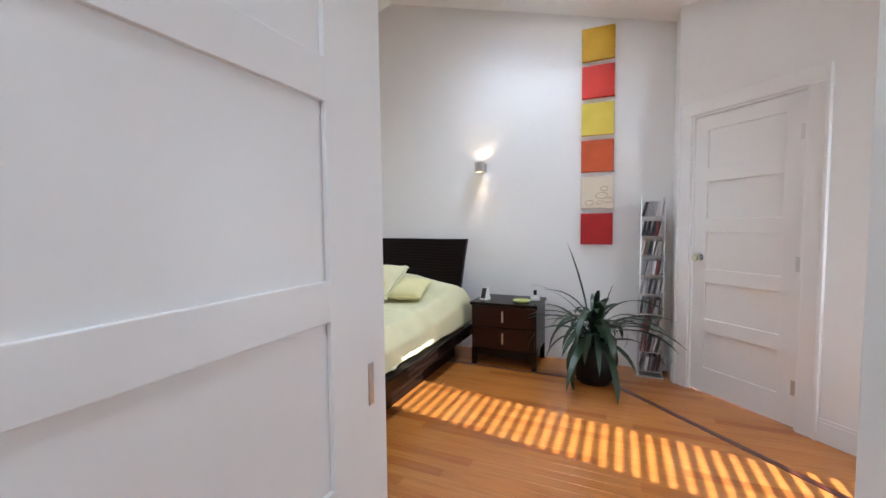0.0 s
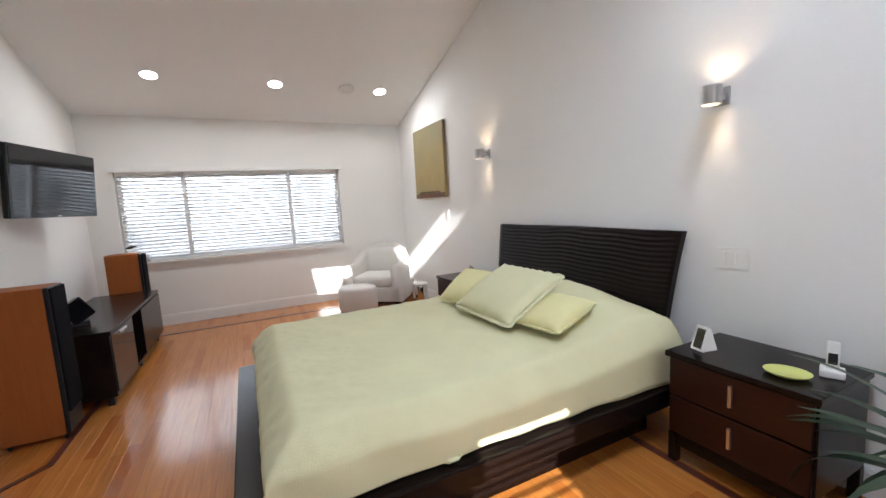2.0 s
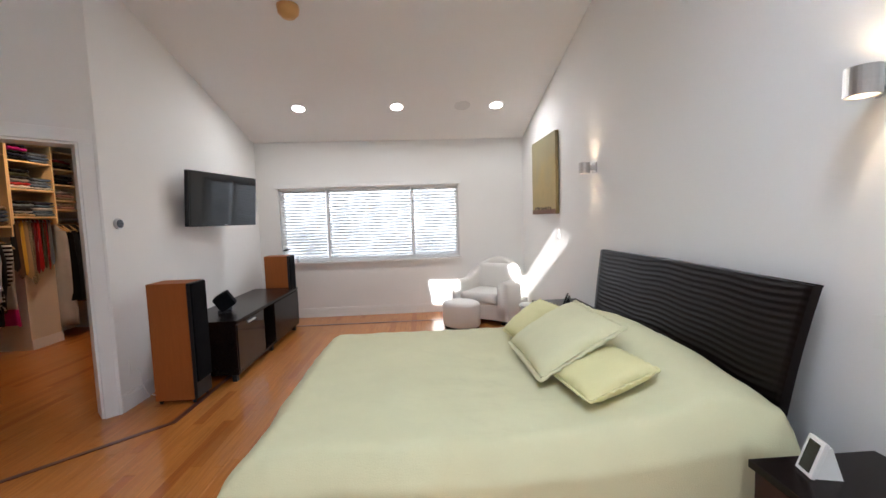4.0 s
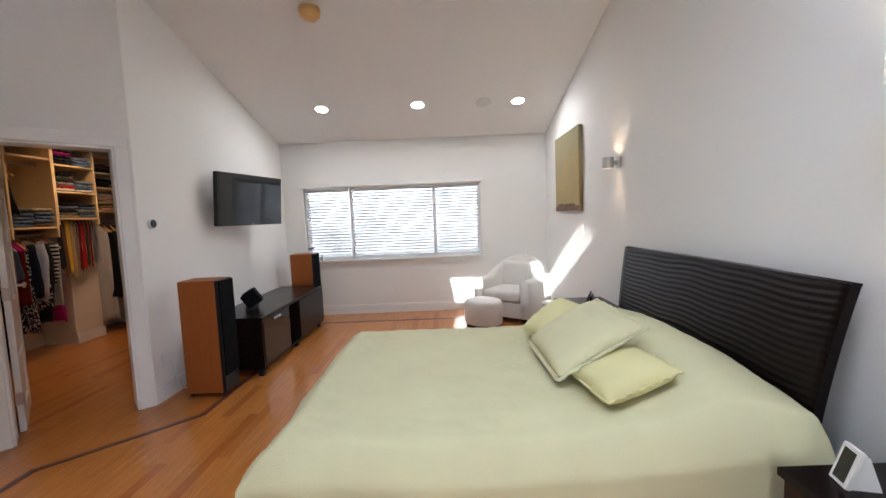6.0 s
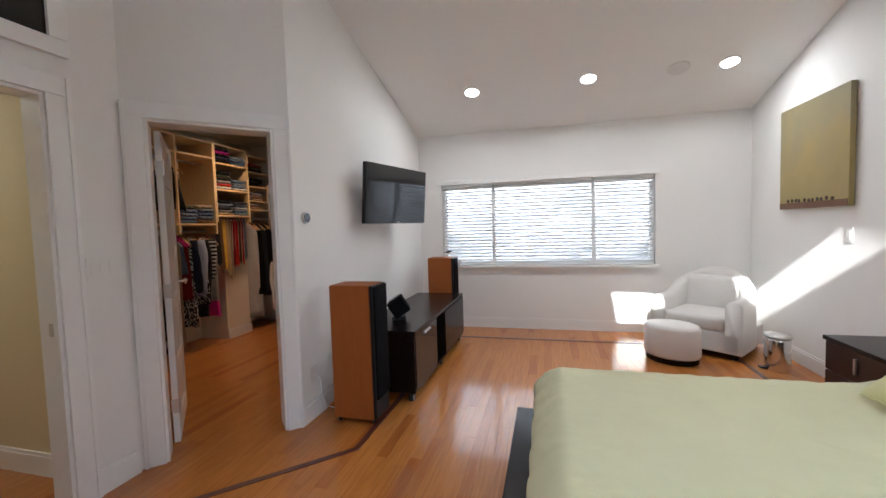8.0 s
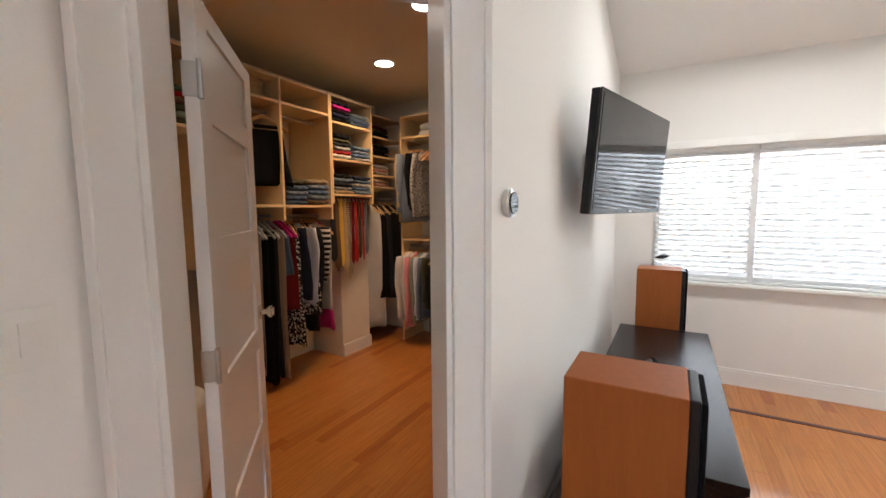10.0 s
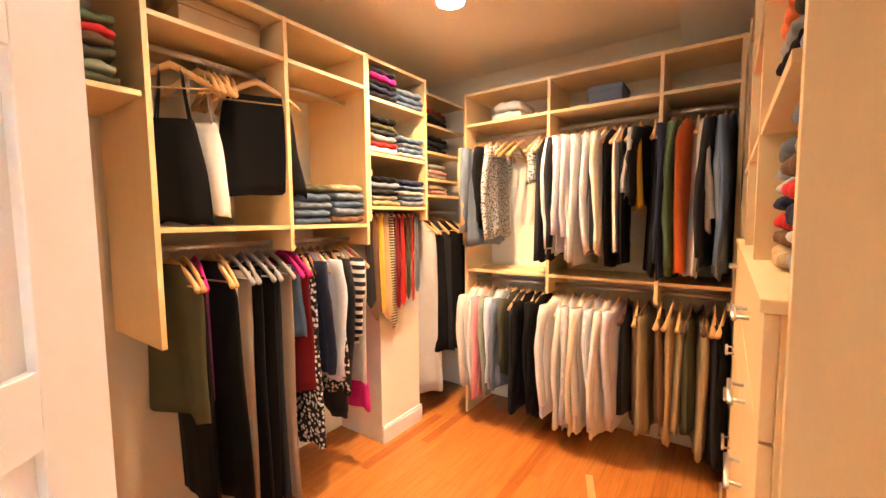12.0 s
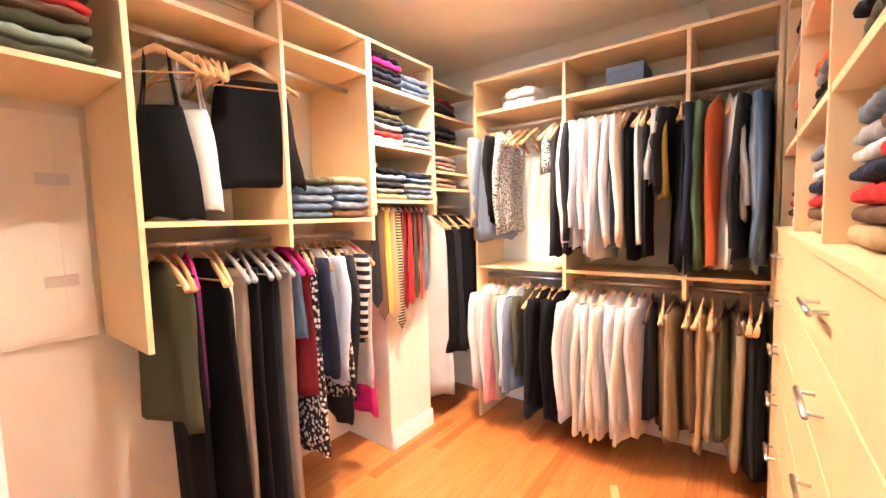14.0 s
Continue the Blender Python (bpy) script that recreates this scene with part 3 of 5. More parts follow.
# ---- sconces ----
def sconce(at):
    t = thing("wall_sconce", "brushed steel cylinder wall sconce lit up and down", "wall lamp", at, 0, "sconces above the bed")
    bm = bmesh.new()
    box(bm, (-0.04, -0.014, -0.045), (0.04, 0, 0.045), 0.004)
    box(bm, (-0.022, -0.06, -0.02), (0.022, -0.012, 0.02), 0.003)
    part("bracket", bm, STEEL, t)
    bm = bmesh.new()
    ring = [(0.043, -0.046), (0.048, -0.046), (0.048, 0.046), (0.043, 0.046)]
    seg = 28
    rows = [[bm.verts.new((r * math.cos(2 * math.pi * k / seg), -0.098 + r * math.sin(2 * math.pi * k / seg), z)) for k in range(seg)] for r, z in ring]
    for i in range(4):
        a, b = rows[i], rows[(i + 1) % 4]
        for k in range(seg):
            bm.faces.new((a[k], a[(k + 1) % seg], b[(k + 1) % seg], b[k]))
    part("shade", bm, STEEL, t, smooth=False)
    bm = bmesh.new()
    cyl(bm, (0, -0.098, 0), 0.04, 0.03, "z", 20)
    part("bulb", bm, WBULB, t)
    x, y, z = at
    lamp("sconce_up_lamp", "SPOT", (x, y - 0.098, z + 0.03), (0, 0.22, 1), 0.45, (1.0, 0.72, 0.42), spot_size=radians(105), spot_blend=0.6, shadow_soft_size=0.02)
    lamp("sconce_down_lamp", "SPOT", (x, y - 0.098, z - 0.03), (0, 0.30, -1), 0.7, (1.0, 0.72, 0.42), spot_size=radians(42), spot_blend=0.5, shadow_soft_size=0.015)


sconce((-0.27, HEADY, 1.81))
sconce((-2.50, HEADY, 1.81))


# ---- art ----
def canvas(label, x, z0, h, w, material, yaw=0):
    t = thing("canvas_panel", label, "wall art", (x, HEADY, z0), 0, "column of six canvases")
    boxpart("canvas", (-w / 2, -0.038, 0), (w / 2, -0.004, h), material, t, 0.004)
    boxpart("stretcher", (-w / 2 + 0.02, -0.004, 0.02), (w / 2 - 0.02, 0, h - 0.02), HANGWOOD, t, 0)
    return t


ART = [("gold yellow", (0.72, 0.45, 0.03), (0.55, 0.3, 0.02)), ("bright red", (0.7, 0.05, 0.03), (0.5, 0.03, 0.02)), ("lemon yellow", (0.75, 0.6, 0.08), (0.62, 0.46, 0.05)),
       ("burnt orange", (0.56, 0.1, 0.02), (0.45, 0.06, 0.015)), ("cream", (0.78, 0.7, 0.56), (0.7, 0.6, 0.45)), ("deep red", (0.48, 0.012, 0.012), (0.28, 0.008, 0.01))]
for i, (nm, c1, c2) in enumerate(ART):
    z0 = 2.94 - 0.275 - i * 0.319
    cv = canvas(nm + " painted square canvas on the wall", 0.79, z0, 0.275, 0.265, mat("canvas_" + nm.replace(" ", "_"), c1, 0.7, vary=0.1, scale=9, fine=160, bump=0.2, second=c2))
    if nm == "cream":
        bm = bmesh.new()
        for cx, cz, r in ((0.04, 0.11, 0.04), (0.09, 0.07, 0.033), (-0.06, 0.05, 0.03), (0.06, 0.17, 0.026), (0.02, 0.05, 0.02)):
            tube(bm, [(cx + r * math.cos(a / 10 * math.pi) * 1.2, -0.0385, cz + r * 0.7 * math.sin(a / 10 * math.pi)) for a in range(20)], 0.0022, 4)
        part("brush_marks", bm, mat("brown_ink", (0.3, 0.18, 0.1), 0.8), cv, "thin brown line drawing of loops")


def landscape_painting():
    m = bpy.data.materials.new("landscape_paint")
    m.use_nodes = True
    nt = m.node_tree
    b = nt.nodes["Principled BSDF"]
    tc = nt.nodes.new("ShaderNodeTexCoord")
    n = nt.nodes.new("ShaderNodeTexNoise")
    n.inputs["Scale"].default_value, n.inputs["Detail"].default_value = 3.0, 5
    mp = nt.nodes.new("ShaderNodeMapping")
    mp.inputs["Scale"].default_value = (1.3, 1, 0.9)
    nt.links.new(tc.outputs["Object"], mp.inputs[0])
    nt.links.new(mp.outputs[0], n.inputs["Vector"])
    sep = nt.nodes.new("ShaderNodeSeparateXYZ")
    nt.links.new(tc.outputs["Object"], sep.inputs[0])
    ma = nt.nodes.new("ShaderNodeMath")
    ma.operation = "MULTIPLY_ADD"
    ma.inputs[1].default_value = 0.75
    nt.links.new(n.outputs[0], ma.inputs[0])
    z = nt.nodes.new("ShaderNodeMath")
    z.operation = "MULTIPLY"
    z.inputs[1].default_value = 0.55
    nt.links.new(sep.outputs["Z"], z.inputs[0])
    nt.links.new(z.outputs[0], ma.inputs[2])
    r = nt.nodes.new("ShaderNodeValToRGB")
    r.color_ramp.elements[0].position, r.color_ramp.elements[0].color = 0.25, (0.27, 0.22, 0.08, 1)
    r.color_ramp.elements[1].position, r.color_ramp.elements[1].color = 0.95, (0.26, 0.23, 0.13, 1)
    e = r.color_ramp.elements.new(0.55)
    e.color = (0.36, 0.27, 0.1, 1)
    e = r.color_ramp.elements.new(0.75)
    e.color = (0.3, 0.25, 0.13, 1)
    nt.links.new(ma.outputs[0], r.inputs[0])
    nt.links.new(r.outputs[0], b.inputs["Base Color"])
    b.inputs["Roughness"].default_value = 0.5
    t = thing("landscape_painting", "large yellow-brown landscape painting on thick canvas", "painting", (-3.87, HEADY, 1.42), 0)
    boxpart("canvas", (-0.46, -0.045, 0), (0.46, -0.005, 0.92), m, t, 0.004)
    boxpart("stretcher", (-0.42, -0.005, 0.04), (0.42, 0, 0.88), HANGWOOD, t, 0)
    boxpart("ground_band", (-0.455, -0.0475, 0.0), (0.455, -0.044, 0.055), mat("brown_paint", (0.19, 0.09, 0.05), 0.6, vary=0.2), t, 0.001, "brown painted ground strip")
    rnd = random.Random(5)
    dark = mat("dark_paint", (0.05, 0.03, 0.02), 0.6)
    for k in range(11):
        bm = bmesh.new()
        cyl(bm, (-0.32 + k * 0.06 + rnd.uniform(-0.01, 0.01), -0.047, 0.068 + rnd.uniform(-0.004, 0.006)), 0.017, 0.004, "y", 10)
        part("painted_tree", bm, dark, t)


landscape_painting()


# ---- bed ----
HEADWOOD = mat("carved_dark_wood", (0.009, 0.005, 0.0045), 0.3, vary=0.2, scale=4, fine=40, stretch=(2, 10, 10))
HEADWOOD.node_tree.nodes["Principled BSDF"].inputs["Specular IOR Level"].default_value = 0.14


def bed():
    t = thing("bed", "low dark wooden platform bed with a curved textured headboard", "bed", (-1.17, 0, 0), 0)
    bm = bmesh.new()
    box(bm, (-0.86, 2.52, 0.20), (0.86, 4.72, 0.30), 0.008)
    part("platform", bm, ESPRESSO, t)
    bm = bmesh.new()
    box(bm, (-0.72, 2.85, 0.0), (0.72, 4.6, 0.2), 0.004)
    part("plinth", bm, ESPRESSO, t)
    bm = bmesh.new()

    def hb(off):
        def f(a, b):
            z = 0.12 + b * 1.0
            half = 0.82 + 0.065 * b ** 1.6
            wav = 0.0014 * math.sin(b * 210 + 1.6 * math.sin(a * 9) + 0.8 * math.sin(a * 23)) if off == 0 else 0
            return Vector(((a - 0.5) * 2 * half - 0.12, 4.72 + off + 0.11 * b ** 1.8 + 0.01 * math.cos((a - 0.5) * 3) + wav, z + (-0.012 * (2 * a - 1) ** 2 if b == 1 else 0)))
        return f
    nu, nv = 50, 200
    F, R = grid(bm, nu, nv, hb(0)), grid(bm, nu, nv, hb(0.04))
    for i in range(nu):
        for j in (0, nv):
            bm.faces.new((F[i][j], F[i + 1][j], R[i + 1][j], R[i][j]))
    for j in range(nv):
        for i in (0, nu):
            bm.faces.new((F[i][j], F[i][j + 1], R[i][j + 1], R[i][j]))
    ob = part("headboard", bm, HEADWOOD, t, "dark headboard carved with fine wavy ridges")
    for p in ob.data.polygons:
        p.use_smooth = abs(p.normal.y) > 0.6
    bm = bmesh.new()
    box(bm, (-0.80, 2.66, 0.30), (0.80, 4.70, 0.50), 0.05)
    part("mattress", bm, LINEN, t)
    rnd = random.Random(3)
    # bedspread: one draped sheet that falls over the mattress sides
    bm = bmesh.new()
    nx, ny = 130, 150

    def drape(a, b):
        u = (a - 0.5) * 2
        v = b
        x = u * 1.0
        flat = 0.745
        ax = abs(x)
        y = 2.40 + v * 2.33
        z, fall = 0.575, 0.0
        if ax > flat:
            d = ax - flat
            x = math.copysign(flat + 0.09 * min(1, d / 0.12) ** 0.8, x)
            fall = d * 1.02
        if y < 2.76:
            d = 2.76 - y
            y = 2.76 - 0.13 * min(1, d / 0.16) ** 0.8
            fall = max(fall, d * 0.75)
        z -= fall
        n = noise.noise(Vector((u * 3, v * 4, 0.3)))
        z += 0.018 * n + 0.006 * noise.noise(Vector((u * 9, v * 14, 2.0)))
        puff = math.exp(-((v - 0.90) / 0.13) ** 2) * math.cos(u * math.pi / 2) ** 0.7
        z += 0.20 * puff + 0.02 * (1 - min(1, abs(u)) ** 3)
        z += 0.005 * noise.noise(Vector((u * 22, v * 30, 5.0))) * (0.4 + 0.6 * abs(u))
        z += 0.0035 * noise.noise(Vector((u * 48, v * 60, 9.0)))
        if u > 0.5:
            x += 0.03 * max(0.0, min(1.0, (v - 0.72) / 0.2)) * min(1.0, (u - 0.5) / 0.3)
        if ax > flat or v < 0.12:
            x += 0.005 * math.sin(v * 40 + n * 3) * (1 if ax > flat else 0) * (1 if u > 0 else -1)
            y += 0.004 * math.sin(u * 30 + n * 3) * (1 if v < 0.12 else 0)
        return Vector((x, y, max(z, 0.318 + 0.02 * abs(n))))
    grid(bm, nx, ny, drape)
    ob = single("bedspread", bm, LINEN, "pale green quilted bedspread draped over the bed", "bedspread", smooth=True, at=(-1.19, 0, 0))
    sol = ob.modifiers.new("thickness", "SOLIDIFY")
    sol.thickness, sol.offset = 0.012, -1


bed()


def pillow(label, at, rx, rz, w, h, d, material, ruffle=0.0):
    t = thing("pillow", label, "pillow", at, 0, "pillows on the bed")
    t.matrix_world = pose(*at, rx, 0, rz)
    bm = bmesh.new()
    for sgn in (1, -1):
        def f(a, b):
            u, v = a * 2 - 1, b * 2 - 1
            e = (1 - abs(u) ** 3.2) * (1 - abs(v) ** 3.2)
            pin = 1 - 0.06 * (1 - (1 - u * u)) * 0 - 0.07 * (1 - abs(u * v)) * (abs(u) ** 6 + abs(v) ** 6) * 0.8
            return Vector((u * w / 2 * pin, v * h / 2 * pin, sgn * d / 2 * max(e, 0) ** 0.55 + 0.004 * noise.noise(Vector((u * 4, v * 4, sgn)))))
        grid(bm, 22, 22, f)
    bmesh.ops.remove_doubles(bm, verts=bm.verts, dist=0.0008)
    part("cushion", bm, material, t, smooth=True)
    bm = bmesh.new()
    n = 100
    ins, outs = [], []
    for k in range(n):
        a = 2 * math.pi * k / n
        c, s = math.cos(a), math.sin(a)
        sc = 1 / max(abs(c), abs(s))
        px, py = c * sc * w / 2 * 0.955, s * sc * h / 2 * 0.955
        wave = math.sin(k * 1.9) * 0.006
        ins.append(bm.verts.new((px, py, 0)))
        outs.append(bm.verts.new((px * (1.05 + ruffle), py * (1.05 + ruffle), wave)))
    for k in range(n):
        bm.faces.new((ins[k], ins[(k + 1) % n], outs[(k + 1) % n], outs[k]))
    ob = part("flange", bm, material, t, smooth=True)
    ob.modifiers.new("thickness", "SOLIDIFY").thickness = 0.005
    return t


pillow("large pale green square pillow with scalloped edge", (-1.08, 4.10, 0.765), 29, 1, 0.58, 0.46, 0.15, PILLOW, 0.07)
pillow("yellow-green square pillow with white edge", (-0.70, 4.16, 0.705), 17, 8, 0.32, 0.34, 0.12, YPILLOW, 0.02)
pillow("yellow-green square pillow leaning on the bed", (-1.53, 4.08, 0.73), 33, 12, 0.33, 0.34, 0.12, YPILLOW, 0.02)


# ---- nightstands ----
def nightstand(label, x0, x1, y0=4.46, y1=4.9, top=0.57):
    t = thing("nightstand", label, "nightstand", ((x0 + x1) / 2, y0, 0), 0, "nightstands beside the bed")
    w = (x1 - x0) / 2
    d = y1 - y0
    boxpart("top", (-w, -0.012, top - 0.028), (w, d, top), ESPRESSO, t, 0.004)
    boxpart("body", (-w + 0.012, 0.012, 0.15), (w - 0.012, d - 0.005, top - 0.028), ESPRESSO, t, 0.003)
    for k in range(2):
        z = 0.165 + k * 0.192
        dr = boxpart("drawer", (-w + 0.022, -0.006, z), (w - 0.022, 0.014, z + 0.182), MAHOGANY, t, 0.003)
        boxpart("handle", (-0.007, -0.022, z + 0.05), (0.007, -0.006, z + 0.145), STEEL, dr, 0.002, "slim vertical steel handle")
    for sx in (-1, 1):
        for yy in (0.005, d - 0.045):
            boxpart("leg", (sx * (w - 0.03) - 0.02, yy, 0), (sx * (w - 0.03) + 0.02, yy + 0.04, 0.15), ESPRESSO, t, 0.003)
    boxpart("apron", (-w + 0.05, 0.012, 0.09), (w - 0.05, 0.03, 0.15), ESPRESSO, t, 0.002)
    return t


nightstand("dark espresso nightstand with two drawers and steel pulls", -0.24, 0.36)
nightstand("dark espresso nightstand on the far side of the bed", -2.88, -2.28)


def photo_stand(label, at, turn, material, w=0.11, h=0.1):
    t = thing("picture_frame", label, "picture frame", at, turn)
    m = Matrix.Rotation(radians(-18), 4, "X")
    boxpart("border", (-w / 2, -0.008, 0), (w / 2, 0.006, h), material, t, 0.002, m=m)
    boxpart("face", (-w / 2 + 0.012, -0.0095, 0.012), (w / 2 - 0.012, -0.007, h - 0.012), SCREEN, t, 0, m=m)
    bm = bmesh.new()
    hexa(bm, [(-w * 0.42, 0.008, 0), (w * 0.42, 0.008, 0), (w * 0.42, 0.085, 0), (-w * 0.42, 0.085, 0), (-w * 0.36, 0.008 + h * 0.28, h * 0.82), (w * 0.36, 0.008 + h * 0.28, h * 0.82), (w * 0.36, 0.022 + h * 0.28, h * 0.82), (-w * 0.36, 0.022 + h * 0.28, h * 0.82)])
    part("stand", bm, material, t)
    return t


photo_stand("small white and dark picture stand on the nightstand", (-0.15, 4.56, 0.571), -14, WPLAST, 0.07, 0.12)
photo_stand("black picture frame on the far nightstand", (-2.48, 4.62, 0.571), -25, BLACKP, 0.17, 0.13)
bm = bmesh.new()
lathe(bm, [(0.05, 0.0), (0.075, 0.012), (0.08, 0.02), (0.074, 0.02), (0.05, 0.008)], 28, squash=0.8)
single("small_dish", bm, mat("lime_glaze", (0.62, 0.66, 0.2), 0.25, vary=0.05), "lime green glazed oval dish on the nightstand", "dish", smooth=True, at=(0.2, 4.58, 0.571), turn=15)
t = thing("telephone", "white cordless telephone in its cradle on the nightstand", "telephone", (0.29, 4.72, 0.571), 20)
t.scale = (0.85, 0.85, 0.8)
boxpart("cradle", (-0.045, -0.05, 0), (0.045, 0.05, 0.035), WPLAST, t, 0.01)
boxpart("handset", (-0.024, -0.016, 0.02), (0.024, 0.016, 0.17), WPLAST, t, 0.01, m=Matrix.Rotation(radians(-14), 4, "X"))
boxpart("keypad", (-0.017, -0.0175, 0.055), (0.017, -0.0155, 0.11), BLACKP, t, 0, m=Matrix.Rotation(radians(-14), 4, "X"))


# ---- plant and disc rack ----
def plant(at):
    t = thing("potted_plant", "large dark green strap-leaved plant in a black pot on the floor", "potted plant", at, 0)
    bm = bmesh.new()
    lathe(bm, [(0.12, 0.0), (0.155, 0.06), (0.175, 0.18), (0.165, 0.29), (0.15, 0.32), (0.135, 0.32), (0.135, 0.28)], 32)
    part("pot", bm, POT, t, "round black glazed pot", smooth=True)
    bm = bmesh.new()
    cyl(bm, (0, 0, 0.275), 0.134, 0.02, "z", 24)
    part("soil", bm, SOIL, t)
    bm = bmesh.new()
    tube(bm, [(0.0, 0.0, 0.27), (0.006, 0.004, 0.38), (0.0, 0.01, 0.5)], 0.028, 10)
    part("stem", bm, LEAF, t, smooth=True)
    rnd = random.Random(11)
    for k in range(76):
        ang = rnd.uniform(0, 2 * math.pi)
        ln = rnd.uniform(0.38, 0.7) if k > 1 else 0.84
        droop = rnd.uniform(0.12, 0.34) if k > 1 else 0.04
        rise = rnd.uniform(0.05, 1.45) if k > 1 else 1.48
        wide = rnd.uniform(0.019, 0.03) if k > 1 else 0.015
        if math.sin(ang) > 0.45:
            ln *= 0.62
        bm = bmesh.new()
        n = 9
        pts = []
        px, pz, el = 0.025, 0.28 + (rnd.uniform(0, 0.2) if k > 1 else 0.0), rise
        for i in range(n + 1):
            pts.append((px, pz))
            px += math.cos(el) * ln / n
            pz += math.sin(el) * ln / n
            el -= droop * rnd.uniform(0.6, 1.25)
        tw = rnd.uniform(-0.4, 0.4)
        prev = None
        for i, (r, z) in enumerate(pts):
            q = i / n
            w = wide * (0.55 + 1.1 * q) * (1 - q ** 3) + 0.001
            z = max(z, 0.03)
            row = []
            for sgn, fold in ((-1, 0.006), (0, -0.002), (1, 0.006)):
                off = sgn * w
                row.append(bm.verts.new((r * math.cos(ang) - off * math.sin(ang + tw * q), r * math.sin(ang) + off * math.cos(ang + tw * q), z + fold * (1 - q))))
            if prev:
                for a in range(2):
                    bm.faces.new((prev[a], prev[a + 1], row[a + 1], row[a]))
            prev = row
        part("leaf", bm, LEAF, t, smooth=True)


plant((0.81, 4.46, 0))


def disc_rack(at, turn):
    t = thing("disc_rack", "tall narrow steel rack filled with disc cases", "rack", at, turn)
    w, d, h = 0.085, 0.15, 1.46
    for sx in (-1, 1):
        for y in (0, d):
            bm = bmesh.new()
            tube(bm, [(sx * w, y, 0.0), (sx * w, y, h)], 0.005, 8)
            part("upright", bm, STEEL, t)
    boxpart("base", (-w - 0.015, -0.03, 0), (w + 0.015, d + 0.01, 0.012), STEEL, t, 0.002)
    rnd = random.Random(8)
    for k in range(9):
        z = 0.04 + k * 0.158
        boxpart("shelf", (-w, 0, z), (w, d, z + 0.006), STEEL, t, 0)
        x = -w + 0.008
        while x < w - 0.02:
            th = rnd.choice((0.0105, 0.0105, 0.02))
            tone = rnd.choice(("grey", "white", "black", "black", "grey", "red"))
            mt = mat("disc_case_" + tone, {"grey": (0.35, 0.35, 0.36), "white": (0.75, 0.74, 0.72), "black": (0.03, 0.03, 0.035), "red": (0.2, 0.05, 0.05)}[tone], 0.3)
            lean = Matrix.Translation((x, 0, z + 0.007)) @ Matrix.Rotation(radians(rnd.uniform(4, 14)), 4, "Y")
            boxpart("disc_case", (0, 0.005, 0), (th, 0.135, 0.118), mt, t, 0, m=lean)
            x += th + rnd.uniform(0.001, 0.008)


disc_rack((1.22, 4.72, 0), 0)


# ---- media wall ----
def loudspeaker(label, at):
    t = thing("floor_speaker", label, "loudspeaker", at, 0, "pair of floor speakers")
    boxpart("cabinet", (-0.115, 0, 0.03), (0.115, 0.3, 0.97), CHERRY, t, 0.004)
    boxpart("front_baffle", (-0.112, 0.3, 0.032), (0.112, 0.325, 0.968), BLACKP, t, 0.006)
    boxpart("grille", (-0.105, 0.325, 0.17), (0.105, 0.34, 0.962), GRILLE, t, 0.006)
    for x in (-0.09, 0.09):
        for y in (0.03, 0.29):
            bm = bmesh.new()
            cyl(bm, (x, y, 0.015), 0.012, 0.03, "z", 12, r2=0.018)
            part("foot", bm, BLACKP, t)


loudspeaker("tall cherry wood floor speaker with black grille", (-2.33, 1.22, 0))
loudspeaker("tall cherry wood floor speaker in the corner by the window", (-4.64, 1.24, 0))


def media_stand():
    t = thing("media_stand", "long low black media cabinet with a glass door", "media cabinet", (-2.6, 1.16, 0), 0)
    L, d, h = 1.78, 0.54, 0.56
    boxpart("top", (-L, -0.01, h - 0.03), (0.0, d + 0.01, h), ESPRESSO, t, 0.003)
    boxpart("bottom", (-L + 0.02, 0, 0.07), (-0.02, d, 0.095), ESPRESSO, t, 0.002)
    boxpart("back", (-L + 0.02, 0, 0.095), (-0.02, 0.015, h - 0.03), ESPRESSO, t, 0)
    for x in (0.0, -0.62, -0.9, -L + 0.022):
        boxpart("side_panel", (x - 0.022, 0.0, 0.07), (x, d, h - 0.03), ESPRESSO, t, 0.002)
    for x in (-0.04, -0.9, -L + 0.06):
        for y in (0.03, d - 0.07):
            boxpart("foot", (x - 0.03, y, 0), (x + 0.02, y + 0.04, 0.07), BLACKP, t, 0.002)
    g = boxpart("glass_door", (-0.615, d, 0.10), (-0.025, d + 0.006, h - 0.035), SCREEN, t, 0.001, "dark glass door")
    boxpart("handle", (-0.4, d + 0.006, h - 0.075), (-0.24, d + 0.018, h - 0.06), STEEL, g, 0.002)
    boxpart("shelf", (-0.88, 0.02, 0.3), (-0.625, d - 0.04, 0.318), ESPRESSO, t, 0)
    boxpart("door", (-L + 0.026, d, 0.10), (-0.905, d + 0.016, h - 0.035), ESPRESSO, t, 0.002)


media_stand()
t = thing("media_player", "black electronics box inside the open cabinet bay", "electronics", (-3.24, 1.3, 0.319), 0)
boxpart("case", (-0.09, 0, 0), (0.1, 0.28, 0.07), BLACKP, t, 0.004)
boxpart("front_panel", (-0.088, 0.28, 0.004), (0.098, 0.284, 0.066), STEEL, t, 0)
t = thing("music_dock", "angular black speaker dock standing on the media cabinet", "speaker dock", (-3.02, 1.42, 0.56), 20)
edge_up = Matrix.Translation((0, 0, 0.108)) @ Matrix.Rotation(radians(32), 4, "X")
boxpart("speaker_pod", (-0.08, -0.075, -0.075), (0.08, 0.075, 0.075), GRILLE, t, 0.012, m=edge_up)
boxpart("player", (-0.05, -0.05, 0.076), (0.05, 0.055, 0.086), SCREEN, t, 0.004, m=edge_up)
boxpart("base", (-0.07, -0.06, 0), (0.07, 0.06, 0.03), BLACKP, t, 0.004)


